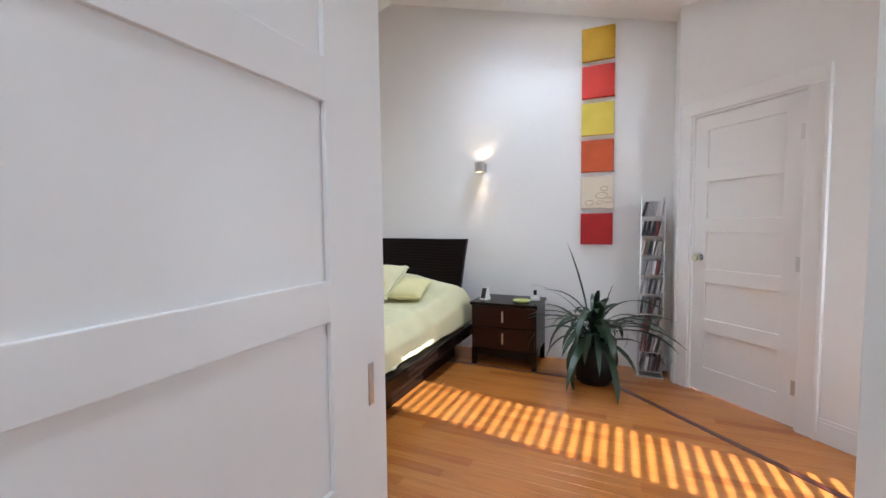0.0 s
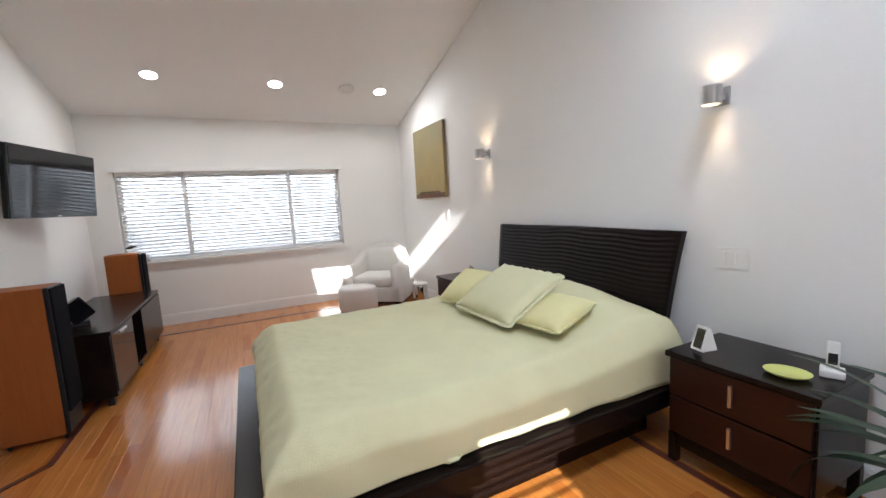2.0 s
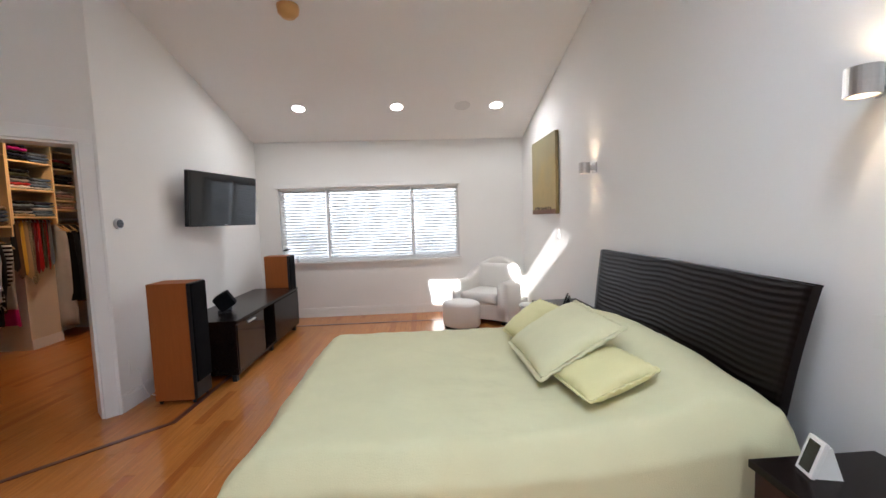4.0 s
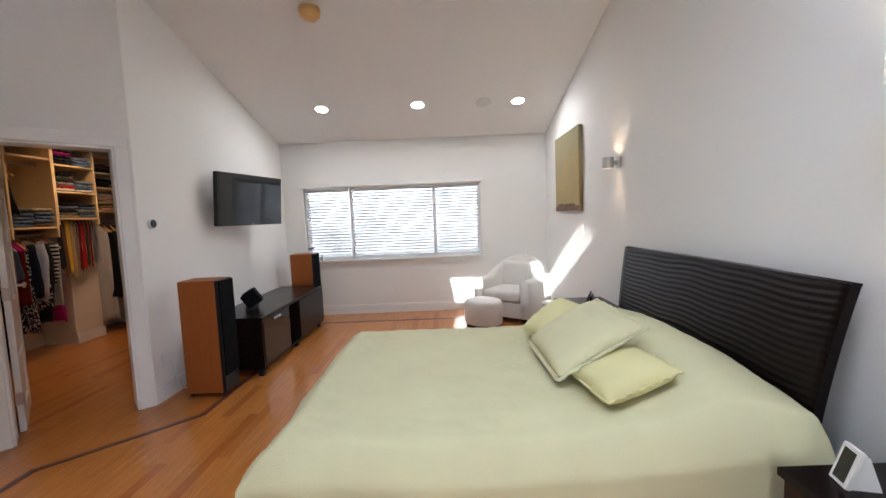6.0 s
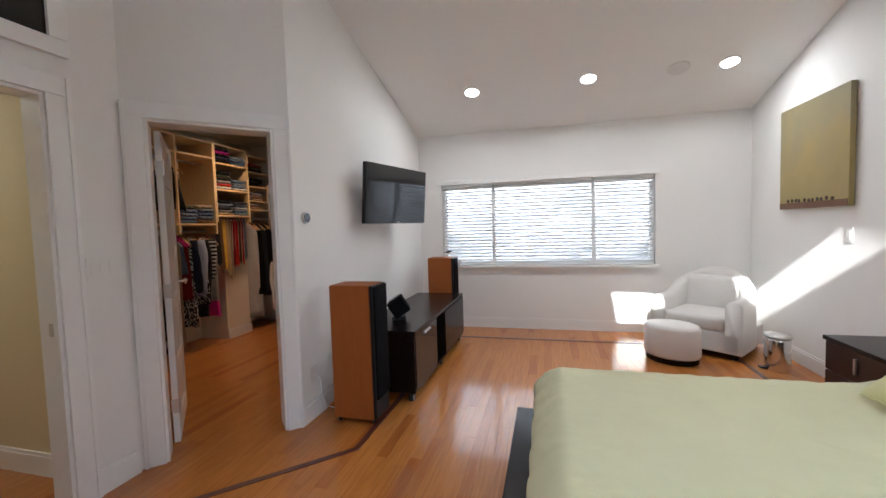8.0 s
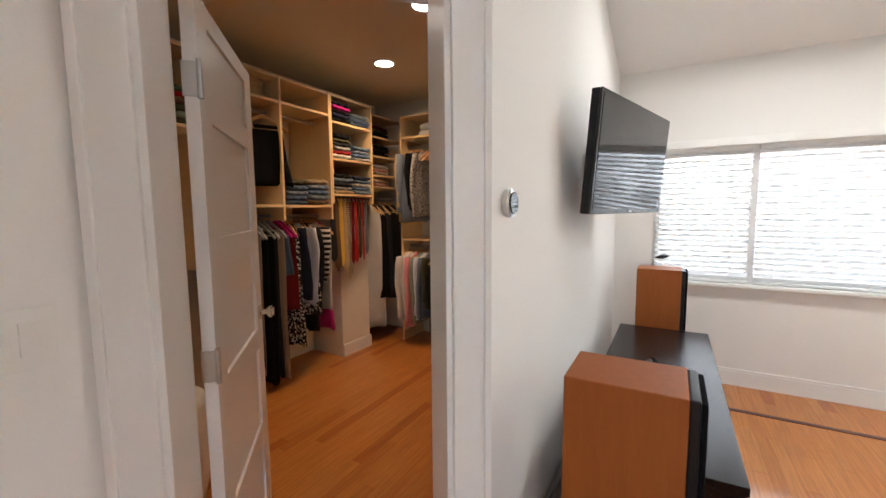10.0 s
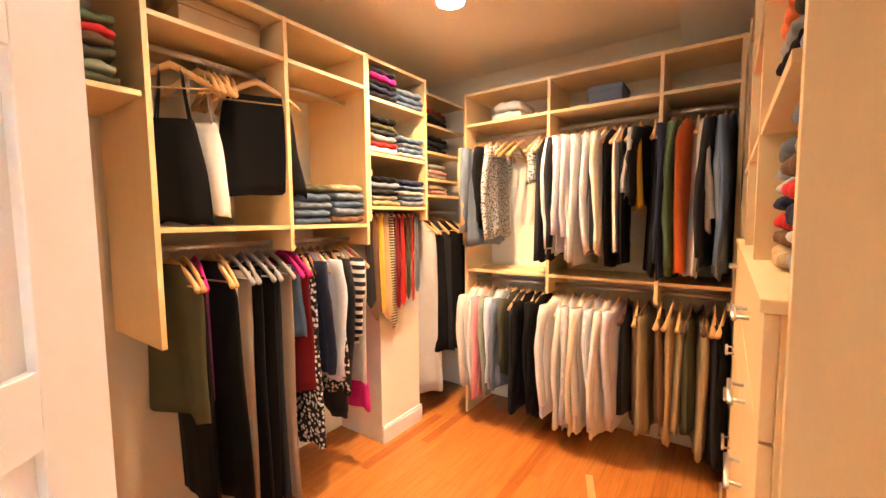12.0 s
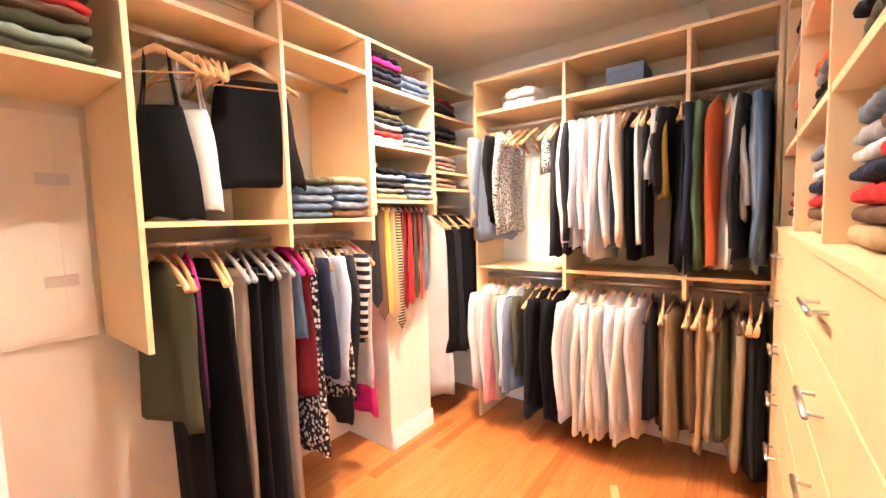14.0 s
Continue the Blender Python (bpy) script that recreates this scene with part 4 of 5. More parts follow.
def television():
    a = math.degrees(math.atan2(-0.245, 0.96))
    t = thing("television", "black flat television angled out from the wall on a bracket", "television", (-3.485, 1.285, 1.68), a)
    t.matrix_world = pose(-3.485, 1.285, 1.68, -4.5, 0, a)
    boxpart("case", (-0.495, -0.05, -0.275), (0.495, -0.012, 0.275), BLACKP, t, 0.006)
    boxpart("bezel", (-0.495, -0.012, -0.275), (0.495, 0.0, 0.275), mat("gloss_black_bezel", (0.012, 0.012, 0.013), 0.2), t, 0.004)
    boxpart("screen", (-0.475, -0.001, -0.252), (0.475, 0.0022, 0.255), SCREEN, t, 0)
    boxpart("badge", (-0.02, 0.0, -0.268), (0.02, 0.0015, -0.26), STEEL, t, 0)
    boxpart("wall_arm", (-0.03, -0.17, -0.04), (0.03, -0.05, 0.04), BLACKP, t, 0.003)
    boxpart("wall_arm", (-0.09, -0.235, -0.1), (0.03, -0.17, 0.1), BLACKP, t, 0.003)


television()
t = thing("bird_ornament", "small dark bird ornament on a stand on the window sill", "ornament", (-4.975, 1.40, 0.83), 0)
bm = bmesh.new()
lathe(bm, [(0.028, 0), (0.028, 0.008), (0.006, 0.014), (0.004, 0.17)], 16)
part("stand", bm, WPLAST, t)
bm = bmesh.new()
grid(bm, 10, 8, lambda a, b: Vector((0.018 * math.sin(a * math.pi) * math.cos(2 * math.pi * b), -0.06 + 0.12 * a, 0.18 + 0.02 * a + 0.017 * math.sin(a * math.pi) * math.sin(2 * math.pi * b))))
part("bird", bm, BLACKP, t, smooth=True)
t = thing("small_bottle", "small clear bottle standing on the window sill", "bottle", (-4.975, 1.56, 0.83), 0)
bm = bmesh.new()
lathe(bm, [(0.018, 0), (0.02, 0.05), (0.008, 0.075), (0.008, 0.1)], 16)
part("body", bm, mat("pale_glass", (0.7, 0.75, 0.78), 0.1), t, smooth=True)


# ---- armchair corner ----
def armchair(at, turn):
    t = thing("armchair", "rounded white leather armchair in the corner", "armchair", at, turn)
    # seat faces -y
    bm = bmesh.new()
    box(bm, (-0.40, -0.36, 0.06), (0.40, 0.36, 0.26), 0.02)
    part("base", bm, LEATHER, t)
    bm = bmesh.new()
    box(bm, (-0.27, -0.37, 0.26), (0.27, 0.22, 0.41), 0.045)
    part("seat_cushion", bm, LEATHER, t, smooth=True)
    bm = bmesh.new()
    box(bm, (-0.27, 0.08, 0.38), (0.27, 0.25, 0.76), 0.06, Matrix.Rotation(radians(-6), 4, "X"))
    part("back_cushion", bm, LEATHER, t, smooth=True)
    bm = bmesh.new()
    n = 28
    for (r0, r1) in ((0.28, 0.415),):
        rings = []
        for k in range(n + 1):
            a = k / n
            if a < 0.25:
                q = a / 0.25
                cx, cy, nx, ny = 0.0, -0.36 + q * 0.40, 1, 0
            elif a > 0.75:
                q = (1 - a) / 0.25
                cx, cy, nx, ny = 0.0, -0.36 + q * 0.40, -1, 0
            else:
                th = (a - 0.25) / 0.5 * math.pi
                cx, cy, nx, ny = 0, 0.04, math.cos(th), math.sin(th)
            back = math.sin(max(0, min(1, (a - 0.2) / 0.6)) * math.pi) ** 1.4
            h = 0.56 + 0.27 * back
            prof = [(r0, 0.1), (r0, h - 0.05), (r0 + 0.02, h - 0.012), ((r0 + r1) / 2, h), (r1 - 0.02, h - 0.012), (r1, h - 0.05), (r1, 0.06)]
            rings.append([bm.verts.new((cx + nx * r, cy + ny * r * (0.78 if 0.25 <= a <= 0.75 else 1), z)) for r, z in prof])
        for a, b in zip(rings, rings[1:]):
            for j in range(6):
                bm.faces.new((a[j], a[j + 1], b[j + 1], b[j]))
        bm.faces.new(rings[0])
        bm.faces.new(rings[-1][::-1])
    part("arms_and_back", bm, LEATHER, t, smooth=True)
    for x in (-0.33, 0.33):
        for y in (-0.28, 0.26):
            boxpart("leg", (x - 0.03, y - 0.03, 0), (x + 0.03, y + 0.03, 0.07), ESPRESSO, t, 0.003)
    boxpart("plinth", (-0.38, -0.34, 0.045), (0.38, 0.33, 0.062), ESPRESSO, t, 0.002)


armchair((-4.50, 4.32, 0), math.degrees(math.atan2(0.79, 0.61)))
t = thing("ottoman", "oval white leather ottoman with a dark base", "ottoman", (-3.98, 3.85, 0), 52)
bm = bmesh.new()
lathe(bm, [(0.23, 0.05), (0.25, 0.08), (0.25, 0.32), (0.235, 0.35), (0.2, 0.362), (0.001, 0.366)], 40, squash=0.78)
part("cushion", bm, LEATHER, t, smooth=True)
bm = bmesh.new()
lathe(bm, [(0.225, 0.0), (0.235, 0.01), (0.235, 0.055), (0.2, 0.056)], 40, squash=0.78)
part("base", bm, ESPRESSO, t, "dark wooden base")
t = thing("waste_bin", "oval polished steel waste bin on the floor", "waste bin", (-3.86, 4.66, 0), 0)
bm = bmesh.new()
lathe(bm, [(0.11, 0.0), (0.115, 0.02), (0.115, 0.27), (0.11, 0.29)], 32, squash=0.8)
part("body", bm, CHROME, t, smooth=True)
bm = bmesh.new()
lathe(bm, [(0.118, 0.29), (0.118, 0.305), (0.1, 0.315), (0.001, 0.32)], 32, squash=0.8)
part("lid", bm, STEEL, t, "steel lid", smooth=True)
boxpart("pedal", (-0.03, -0.135, 0.01), (0.03, -0.09, 0.02), BLACKP, t, 0.003)


# ---- closet joinery ----
def unit(name, label, x0, x1, y0, y1, uprights, shelves, axis="x", category="shelving", th=0.02, z0=0.0, z1=2.465):
    """Open shelving between uprights; shelves are (bay, z); axis is the way the bays run."""
    t = thing(name, label, category)
    for u, za in uprights:
        lo, hi = ((u - th / 2, y0, za), (u + th / 2, y1, z1)) if axis == "x" else ((x0, u - th / 2, za), (x1, u + th / 2, z1))
        boxpart("upright", lo, hi, MAPLE, t, 0.0015)
    for (a, b, z) in shelves:
        lo, hi = ((a + th / 2, y0 + 0.004, z - th / 2), (b - th / 2, y1 - 0.004, z + th / 2)) if axis == "x" else ((x0 + 0.004, a + th / 2, z - th / 2), (x1 - 0.004, b - th / 2, z + th / 2))
        boxpart("shelf", lo, hi, MAPLE, t, 0.0015)
    return t


def rail(a, b, r=0.0145):
    bm = bmesh.new()
    tube(bm, [a, b], r, 12)
    return single("hanging_rail", bm, STEEL, "round metal hanging rail between maple uprights", "clothes rail", smooth=True, group="closet rails")


FY, BY = -1.19, -1.71      # front and back of the long side units
unit("wardrobe_unit", "maple open wardrobe unit with two hanging bays", 0, 0, BY, FY, [(-2.68, 1.02), (-3.25, 1.36), (-3.76, 1.36)],
     [(-3.25, -2.68, 2.455), (-3.76, -3.25, 2.455), (-3.25, -2.68, 2.27), (-3.76, -3.25, 2.27), (-3.25, -2.68, 1.475), (-3.76, -3.25, 1.475)])
unit("shelf_tower", "maple shelf tower stacked with folded clothes", 0, 0, BY, FY, [(-3.781, 1.5), (-4.33, 1.5)],
     [(-4.33, -3.78, 2.455), (-4.33, -3.78, 2.225), (-4.33, -3.78, 1.9), (-4.33, -3.78, 1.58)])
unit("corner_shelves", "maple corner shelves with folded knitwear", 0, 0, BY, -1.27, [],
     [(-4.98, -4.34, 2.42), (-4.98, -4.34, 2.2), (-4.98, -4.34, 2.0), (-4.98, -4.34, 1.8), (-4.98, -4.34, 1.68)])
BX0, BX1 = -5.045, -4.65
unit("wardrobe_unit", "maple wardrobe unit with double hanging rails along the closet wall", BX0, BX1, 0, 0, [(-1.07, 0.0), (-0.43, 1.0), (0.22, 1.0), (0.585, 0.0)][:3] + [(0.585, 1.0)],
     [(-1.07, -0.43, 2.41), (-0.43, 0.22, 2.41), (0.22, 0.585, 2.41), (-1.07, -0.43, 2.19), (-0.43, 0.22, 2.19), (0.22, 0.585, 2.19), (-1.07, -0.43, 1.12), (-0.43, 0.22, 1.12), (0.22, 0.585, 1.12)], axis="y", z1=2.42)
unit("upper_shelf_box", "maple upper shelf box above the access panel", 0, 0, BY, FY, [(-2.0, 1.97)], [(-2.67, -2.0, 1.97), (-2.67, -2.0, 2.455)])
for a, b in (((-2.72, -1.36, 2.205), (-3.24, -1.36, 2.205)), ((-3.26, -1.36, 2.205), (-3.75, -1.36, 2.205)), ((-2.72, -1.36, 1.395), (-3.24, -1.36, 1.395)), ((-3.26, -1.36, 1.395), (-3.75, -1.36, 1.395)),
             ((-4.80, -1.06, 2.105), (-4.80, -0.44, 2.105)), ((-4.80, -0.42, 2.105), (-4.80, 0.21, 2.105)), ((-4.80, 0.23, 2.105), (-4.80, 0.575, 2.105)),
             ((-4.80, -1.06, 1.045), (-4.80, -0.44, 1.045)), ((-4.80, -0.42, 1.045), (-4.80, 0.21, 1.045)), ((-4.80, 0.23, 1.045), (-4.80, 0.575, 1.045)), ((-4.35, -1.4, 1.56), (-5.03, -1.4, 1.56)), ((-3.79, -1.26, 1.53), (-4.32, -1.26, 1.53))):
    rail(a, b)
bm = bmesh.new()
box(bm, (-4.35, -1.71, 0), (-3.95, -1.3, 1.5), 0.002)
single("wall_pier", bm, CLOSET_WALL, "white boxed-out wall pier under the shelf tower", "wall", kind="structure")
baseboard((-3.95, -1.3), (-4.36, -1.3), TRIM, 0.12)
t = thing("access_panel", "cream access panel door with two steel hinges on the wall", "access panel", (-2.25, -1.715, 1.02), 180)
boxpart("panel_frame", (-0.02, -0.015, 0), (0.40, 0, 0.9), CLOSET_WALL, t, 0.004)
boxpart("panel_door", (0.0, -0.022, 0.02), (0.31, -0.015, 0.86), CLOSET_WALL, t, 0.002)
for z in (0.22, 0.62):
    boxpart("hinge", (0.25, -0.026, z), (0.35, -0.02, z + 0.045), STEEL, t, 0.001)


def drawer_chest():
    t = thing("drawer_chest", "maple chest of drawers with slim steel bar handles", "chest of drawers", (0, 0, 0), 0)
    fy, by, top = 0.595, 0.915, 1.395
    boxpart("top", (-4.63, fy - 0.012, top - 0.02), (-2.775, by, top), MAPLE, t, 0.002)
    boxpart("carcass", (-4.62, fy + 0.012, 0.06), (-2.775, by, top - 0.02), MAPLE, t, 0.001)
    boxpart("side_panel", (-2.775, fy + 0.018, 0.0), (-2.75, by, 2.465), MAPLE, t, 0.001)
    boxpart("plinth", (-4.6, fy + 0.04, 0), (-2.78, by, 0.06), MAPLE, t, 0)
    z = top - 0.024
    for h in (0.19, 0.19, 0.2, 0.22, 0.24, 0.26):
        d = boxpart("drawer", (-4.616, fy - 0.006, z - h + 0.005), (-2.79, fy + 0.012, z), MAPLE, t, 0.002)
        for xc in (-3.22, -4.28):
            zh = z - h * 0.45
            bm = bmesh.new()
            tube(bm, [(xc - 0.075, fy - 0.034, zh), (xc + 0.075, fy - 0.034, zh)], 0.006, 10)
            for e in (-0.055, 0.055):
                tube(bm, [(xc + e, fy - 0.034, zh), (xc + e, fy - 0.005, zh)], 0.0045, 8)
            part("handle", bm, STEEL, d, "slim steel bar handle", smooth=True)
        z -= h
    return t


drawer_chest()
unit("shelf_tower", "maple open shelves above the drawers with folded jumpers", 0, 0, 0.6, 0.915, [(-3.38, 1.396), (-4.0, 1.396), (-4.61, 1.396)],
     [(a, b, z) for a, b in ((-3.38, -2.785), (-4.0, -3.38), (-4.61, -4.0)) for z in (1.72, 2.04, 2.36)])


# ---- clothes ----
def cloth(name, colour, rough=0.85):
    m = mat("cloth_" + name, colour, rough, vary=0.12, scale=9, fine=260, bump=0.25)
    m.node_tree.nodes["Principled BSDF"].inputs["Specular IOR Level"].default_value = 0.12
    return m


def floral(name, ground, mark, scale):
    m = cloth(name, ground)
    nt = m.node_tree
    tc = nt.nodes.new("ShaderNodeTexCoord")
    v = nt.nodes.new("ShaderNodeTexVoronoi")
    v.inputs["Scale"].default_value = scale
    nt.links.new(tc.outputs["Object"], v.inputs["Vector"])
    r = nt.nodes.new("ShaderNodeValToRGB")
    r.color_ramp.elements[0].position, r.color_ramp.elements[0].color = 0.38, (*mark, 1)
    r.color_ramp.elements[1].position, r.color_ramp.elements[1].color = 0.48, (*ground, 1)
    nt.links.new(v.outputs["Distance"], r.inputs[0])
    nt.links.new(r.outputs[0], nt.nodes["Principled BSDF"].inputs["Base Color"])
    return m


def striped(name, a, b, pitch, axis="Z"):
    m = cloth(name, a)
    nt = m.node_tree
    tc = nt.nodes.new("ShaderNodeTexCoord")
    sep = nt.nodes.new("ShaderNodeSeparateXYZ")
    nt.links.new(tc.outputs["Object"], sep.inputs[0])
    mu = nt.nodes.new("ShaderNodeMath")
    mu.operation, mu.inputs[1].default_value = "MULTIPLY", 1 / pitch
    nt.links.new(sep.outputs[axis], mu.inputs[0])
    fr = nt.nodes.new("ShaderNodeMath")
    fr.operation = "FRACT"
    nt.links.new(mu.outputs[0], fr.inputs[0])
    r = nt.nodes.new("ShaderNodeValToRGB")
    r.color_ramp.interpolation = "CONSTANT"
    r.color_ramp.elements[0].color = (*a, 1)
    r.color_ramp.elements[1].position, r.color_ramp.elements[1].color = 0.55, (*b, 1)
    nt.links.new(fr.outputs[0], r.inputs[0])
    nt.links.new(r.outputs[0], nt.nodes["Principled BSDF"].inputs["Base Color"])
    return m


C = {
    "black": cloth("black", (0.006, 0.006, 0.007)), "charcoal": cloth("charcoal", (0.022, 0.023, 0.027)), "navy": cloth("navy", (0.02, 0.025, 0.05)),
    "white": cloth("white", (0.7, 0.68, 0.66)), "ivory": cloth("ivory", (0.75, 0.68, 0.56)), "pale_blue": cloth("pale_blue", (0.55, 0.6, 0.72)),
    "lavender": cloth("lavender", (0.62, 0.58, 0.66)), "grey": cloth("grey", (0.3, 0.3, 0.31)), "light_grey": cloth("light_grey", (0.5, 0.49, 0.47)),
    "olive": cloth("olive", (0.07, 0.07, 0.04)), "tan": cloth("tan", (0.46, 0.32, 0.17)), "khaki": cloth("khaki", (0.32, 0.25, 0.15)), "taupe": cloth("taupe", (0.33, 0.26, 0.2)),
    "brown": cloth("brown", (0.14, 0.08, 0.045)), "denim": cloth("denim", (0.1, 0.15, 0.24)), "slate": cloth("slate", (0.16, 0.2, 0.26)), "pink": cloth("pink", (0.75, 0.3, 0.32)),
    "rose": cloth("rose", (0.55, 0.3, 0.27)), "magenta": cloth("magenta", (0.5, 0.02, 0.2)), "maroon": cloth("maroon", (0.18, 0.015, 0.02)), "red": cloth("red", (0.5, 0.03, 0.03)),
    "orange": cloth("orange", (0.75, 0.17, 0.05)), "yellow": cloth("yellow", (0.7, 0.42, 0.06)), "green": cloth("green", (0.1, 0.16, 0.09)), "sage": cloth("sage", (0.25, 0.3, 0.23)),
    "floral": floral("floral", (0.02, 0.02, 0.022), (0.75, 0.73, 0.68), 46), "print": floral("print", (0.5, 0.49, 0.47), (0.02, 0.02, 0.02), 75),
    "breton": striped("breton", (0.02, 0.02, 0.025), (0.75, 0.73, 0.7), 0.045), "plaid": striped("plaid", (0.3, 0.02, 0.12), (0.1, 0.06, 0.2), 0.03),
    "pin": striped("pin", (0.64, 0.63, 0.65), (0.46, 0.48, 0.58), 0.012, "Y"), "tie_stripe": striped("tie_stripe", (0.02, 0.02, 0.03), (0.5, 0.42, 0.26), 0.018),
}
GRN = random.Random(77)


def hanger_mesh(width, material):
    bm = bmesh.new()
    def arm(p, q):
        u = p * 2 - 1
        a = q * 2 * math.pi
        bow = 0.02 * u * u
        thick = 0.0065 + 0.009 * abs(u) ** 2.5
        drop = -0.018 - 0.115 * abs(u) ** 1.2
        deep = 0.017 - 0.004 * abs(u)
        return Vector((bow + thick * math.cos(a), u * width / 2, drop + deep * math.sin(a)))
    g = grid(bm, 16, 8, arm)
    for end in (g[0], g[-1]):
        bm.faces.new(end[:-1])
    bmesh.ops.remove_doubles(bm, verts=bm.verts, dist=0.0004)
    tube(bm, [(0.02, -width / 2 + 0.03, -0.118), (0.02, width / 2 - 0.03, -0.118)], 0.004, 6)
    bar = mesh_of("hanger_bar", bm, material, True)
    bm = bmesh.new()
    tube(bm, [(0, 0, -0.02), (0, 0, 0.012)] + [(0, 0.017 * (1 - math.cos(a * math.pi / 6)) - 0.0, 0.012 + 0.017 * math.sin(a * math.pi / 6)) for a in range(1, 8)], 0.0018, 5)
    return bar, mesh_of("hook", bm, STEEL, True)


HANG = {k: hanger_mesh(0.38, m) for k, m in (("wood", HANGWOOD), ("dark", mat("dark_hanger_wood", (0.06, 0.025, 0.015), 0.35)), ("pink", C["magenta"]), ("grey", C["grey"]))}


def garment(kind, tone, at, turn, length, width=0.44, thick=0.045, hang="wood", front=1):
    words = {"shirt": "shirt on a hanger on the rail", "trousers": "trousers folded over a hanger on the rail", "dress": "long dress on a hanger on the rail", "skirt": "skirt clipped to a hanger on the rail", "jacket": "jacket on a hanger on the rail", "top": "top on a hanger on the rail", "camisole": "strappy camisole on a hanger on the rail"}
    t = thing({"top": "blouse"}.get(kind, kind), tone.replace("_", " ") + " " + words[kind], "clothes", at, turn + GRN.uniform(-11, 11), "clothes on hangers")
    width *= GRN.uniform(0.9, 1.06)
    length *= GRN.uniform(0.96, 1.05)
    h = new("hanger", HANG[hang][0])
    h.parent = t
    k = new("hook", HANG[hang][1])
    k.parent = h
    bm = bmesh.new()
    seg, rows = 34, 14
    ph, ph2 = GRN.uniform(0, 6), GRN.uniform(0, 6)
    drift = GRN.uniform(-0.02, 0.02)
    flare = {"shirt": 0.02, "jacket": 0.0, "trousers": -0.02, "dress": 0.05, "skirt": 0.05, "top": 0.0, "camisole": 0.03}[kind]
    flat = kind in ("trousers", "skirt", "camisole")
    top = -0.24 if kind == "camisole" else -0.085 if flat else -0.034
    prev = None
    for i in range(rows + 1):
        q = i / rows
        z = top - q * length
        if flat:
            w = width * (0.8 if kind == "trousers" else 0.66 + 0.16 * q if kind == "skirt" else 0.56 + 0.26 * min(1, q * 1.3) ** 0.7) + flare * q * 1.5
        else:
            sh = min(1.0, q * length / 0.105) ** 0.9
            w = 0.13 + (width - 0.13) * sh + flare * q * 2
        th = thick * (0.55 + 0.45 * min(1, q * 5)) * (1.0 if kind != "dress" else 1.0)
        ring = []
        for s in range(seg):
            a = 2 * math.pi * s / seg
            c, sn = math.cos(a), math.sin(a)
            e = abs(c) ** 0.6 * (1 if c > 0 else -1)
            fold = 1 + q * 0.42 * math.sin(3 * a + ph + 2 * q) + q * 0.24 * math.sin(7 * a + ph2 + 1.5 * q) + q * 0.13 * math.sin(13 * a + ph)
            hem = (0.012 * math.sin(2 * a + ph) + 0.008 * math.sin(5 * a + ph2)) * q
            ring.append(bm.verts.new((sn * th / 2 * fold + drift * q * q, e * w / 2 * (1 + 0.02 * math.sin(q * 9 + ph)), z + hem)))
        if prev:
            for s in range(seg):
                bm.faces.new((prev[s], prev[(s + 1) % seg], ring[(s + 1) % seg], ring[s]))
        else:
            bm.faces.new(ring[::-1])
        prev = ring
    bm.faces.new(prev)
    part("body", bm, C[tone], t, smooth=True)
    if kind == "camisole":
        for sgn in (1, -1):
            bm = bmesh.new()
            tube(bm, [(0.012, sgn * 0.065, -0.25), (0.008, sgn * 0.05, -0.14), (0.004, sgn * 0.04, -0.03), (-0.004, sgn * 0.042, -0.03), (-0.008, sgn * 0.05, -0.14), (-0.012, sgn * 0.065, -0.25)], 0.004, 6)
            part("strap", bm, C[tone], t, smooth=True)
    if kind in ("shirt", "jacket"):
        for sgn in (1, -1):
            bm = bmesh.new()
            pts, n = [], 9
            ln = length * GRN.uniform(0.78, 0.95)
            prev = None
            for i in range(n + 1):
                q = i / n
                cy = sgn * (width / 2 - 0.01 + 0.045 * math.sin(min(1, q * 2.2) * math.pi / 2) - 0.02 * q)
                cx = drift * q + 0.012 * math.sin(q * 5 + ph)
                z = -0.07 - q * ln
                rx, ry = 0.024 - 0.006 * q + 0.003 * math.sin(q * 22 + ph), 0.055 - 0.018 * q + 0.005 * math.sin(q * 17 + ph2)
                ring = [bm.verts.new((cx + rx * math.cos(2 * math.pi * s / 10), cy + ry * math.sin(2 * math.pi * s / 10), z)) for s in range(10)]
                if prev:
                    for s in range(10):
                        bm.faces.new((prev[s], prev[(s + 1) % 10], ring[(s + 1) % 10], ring[s]))
                else:
                    bm.faces.new(ring[::-1])
                prev = ring
            bm.faces.new(prev)
            part("sleeve", bm, C[tone], t, smooth=True)
    return t


def rack(items, a, b, z, axis, fixed, turn, hang="wood", jitter=0.008):
    """Hang items evenly from a to b; each is (kind, tone, length[, width[, hanger]])."""
    n = len(items)
    for i, it in enumerate(items):
        p = a + (b - a) * (i + 0.5) / n + GRN.uniform(-jitter, jitter)
        at = (p, fixed, z - 0.03) if axis == "x" else (fixed, p, z - 0.03)
        w = it[3] if len(it) > 3 else 0.42
        hg = it[4] if len(it) > 4 else hang
        garment(it[0], it[1], at, turn, it[2], w, min(0.075, abs(b - a) / n * 1.15), hg)


S, T, D, K, J, P = "shirt", "trousers", "dress", "skirt", "jacket", "top"
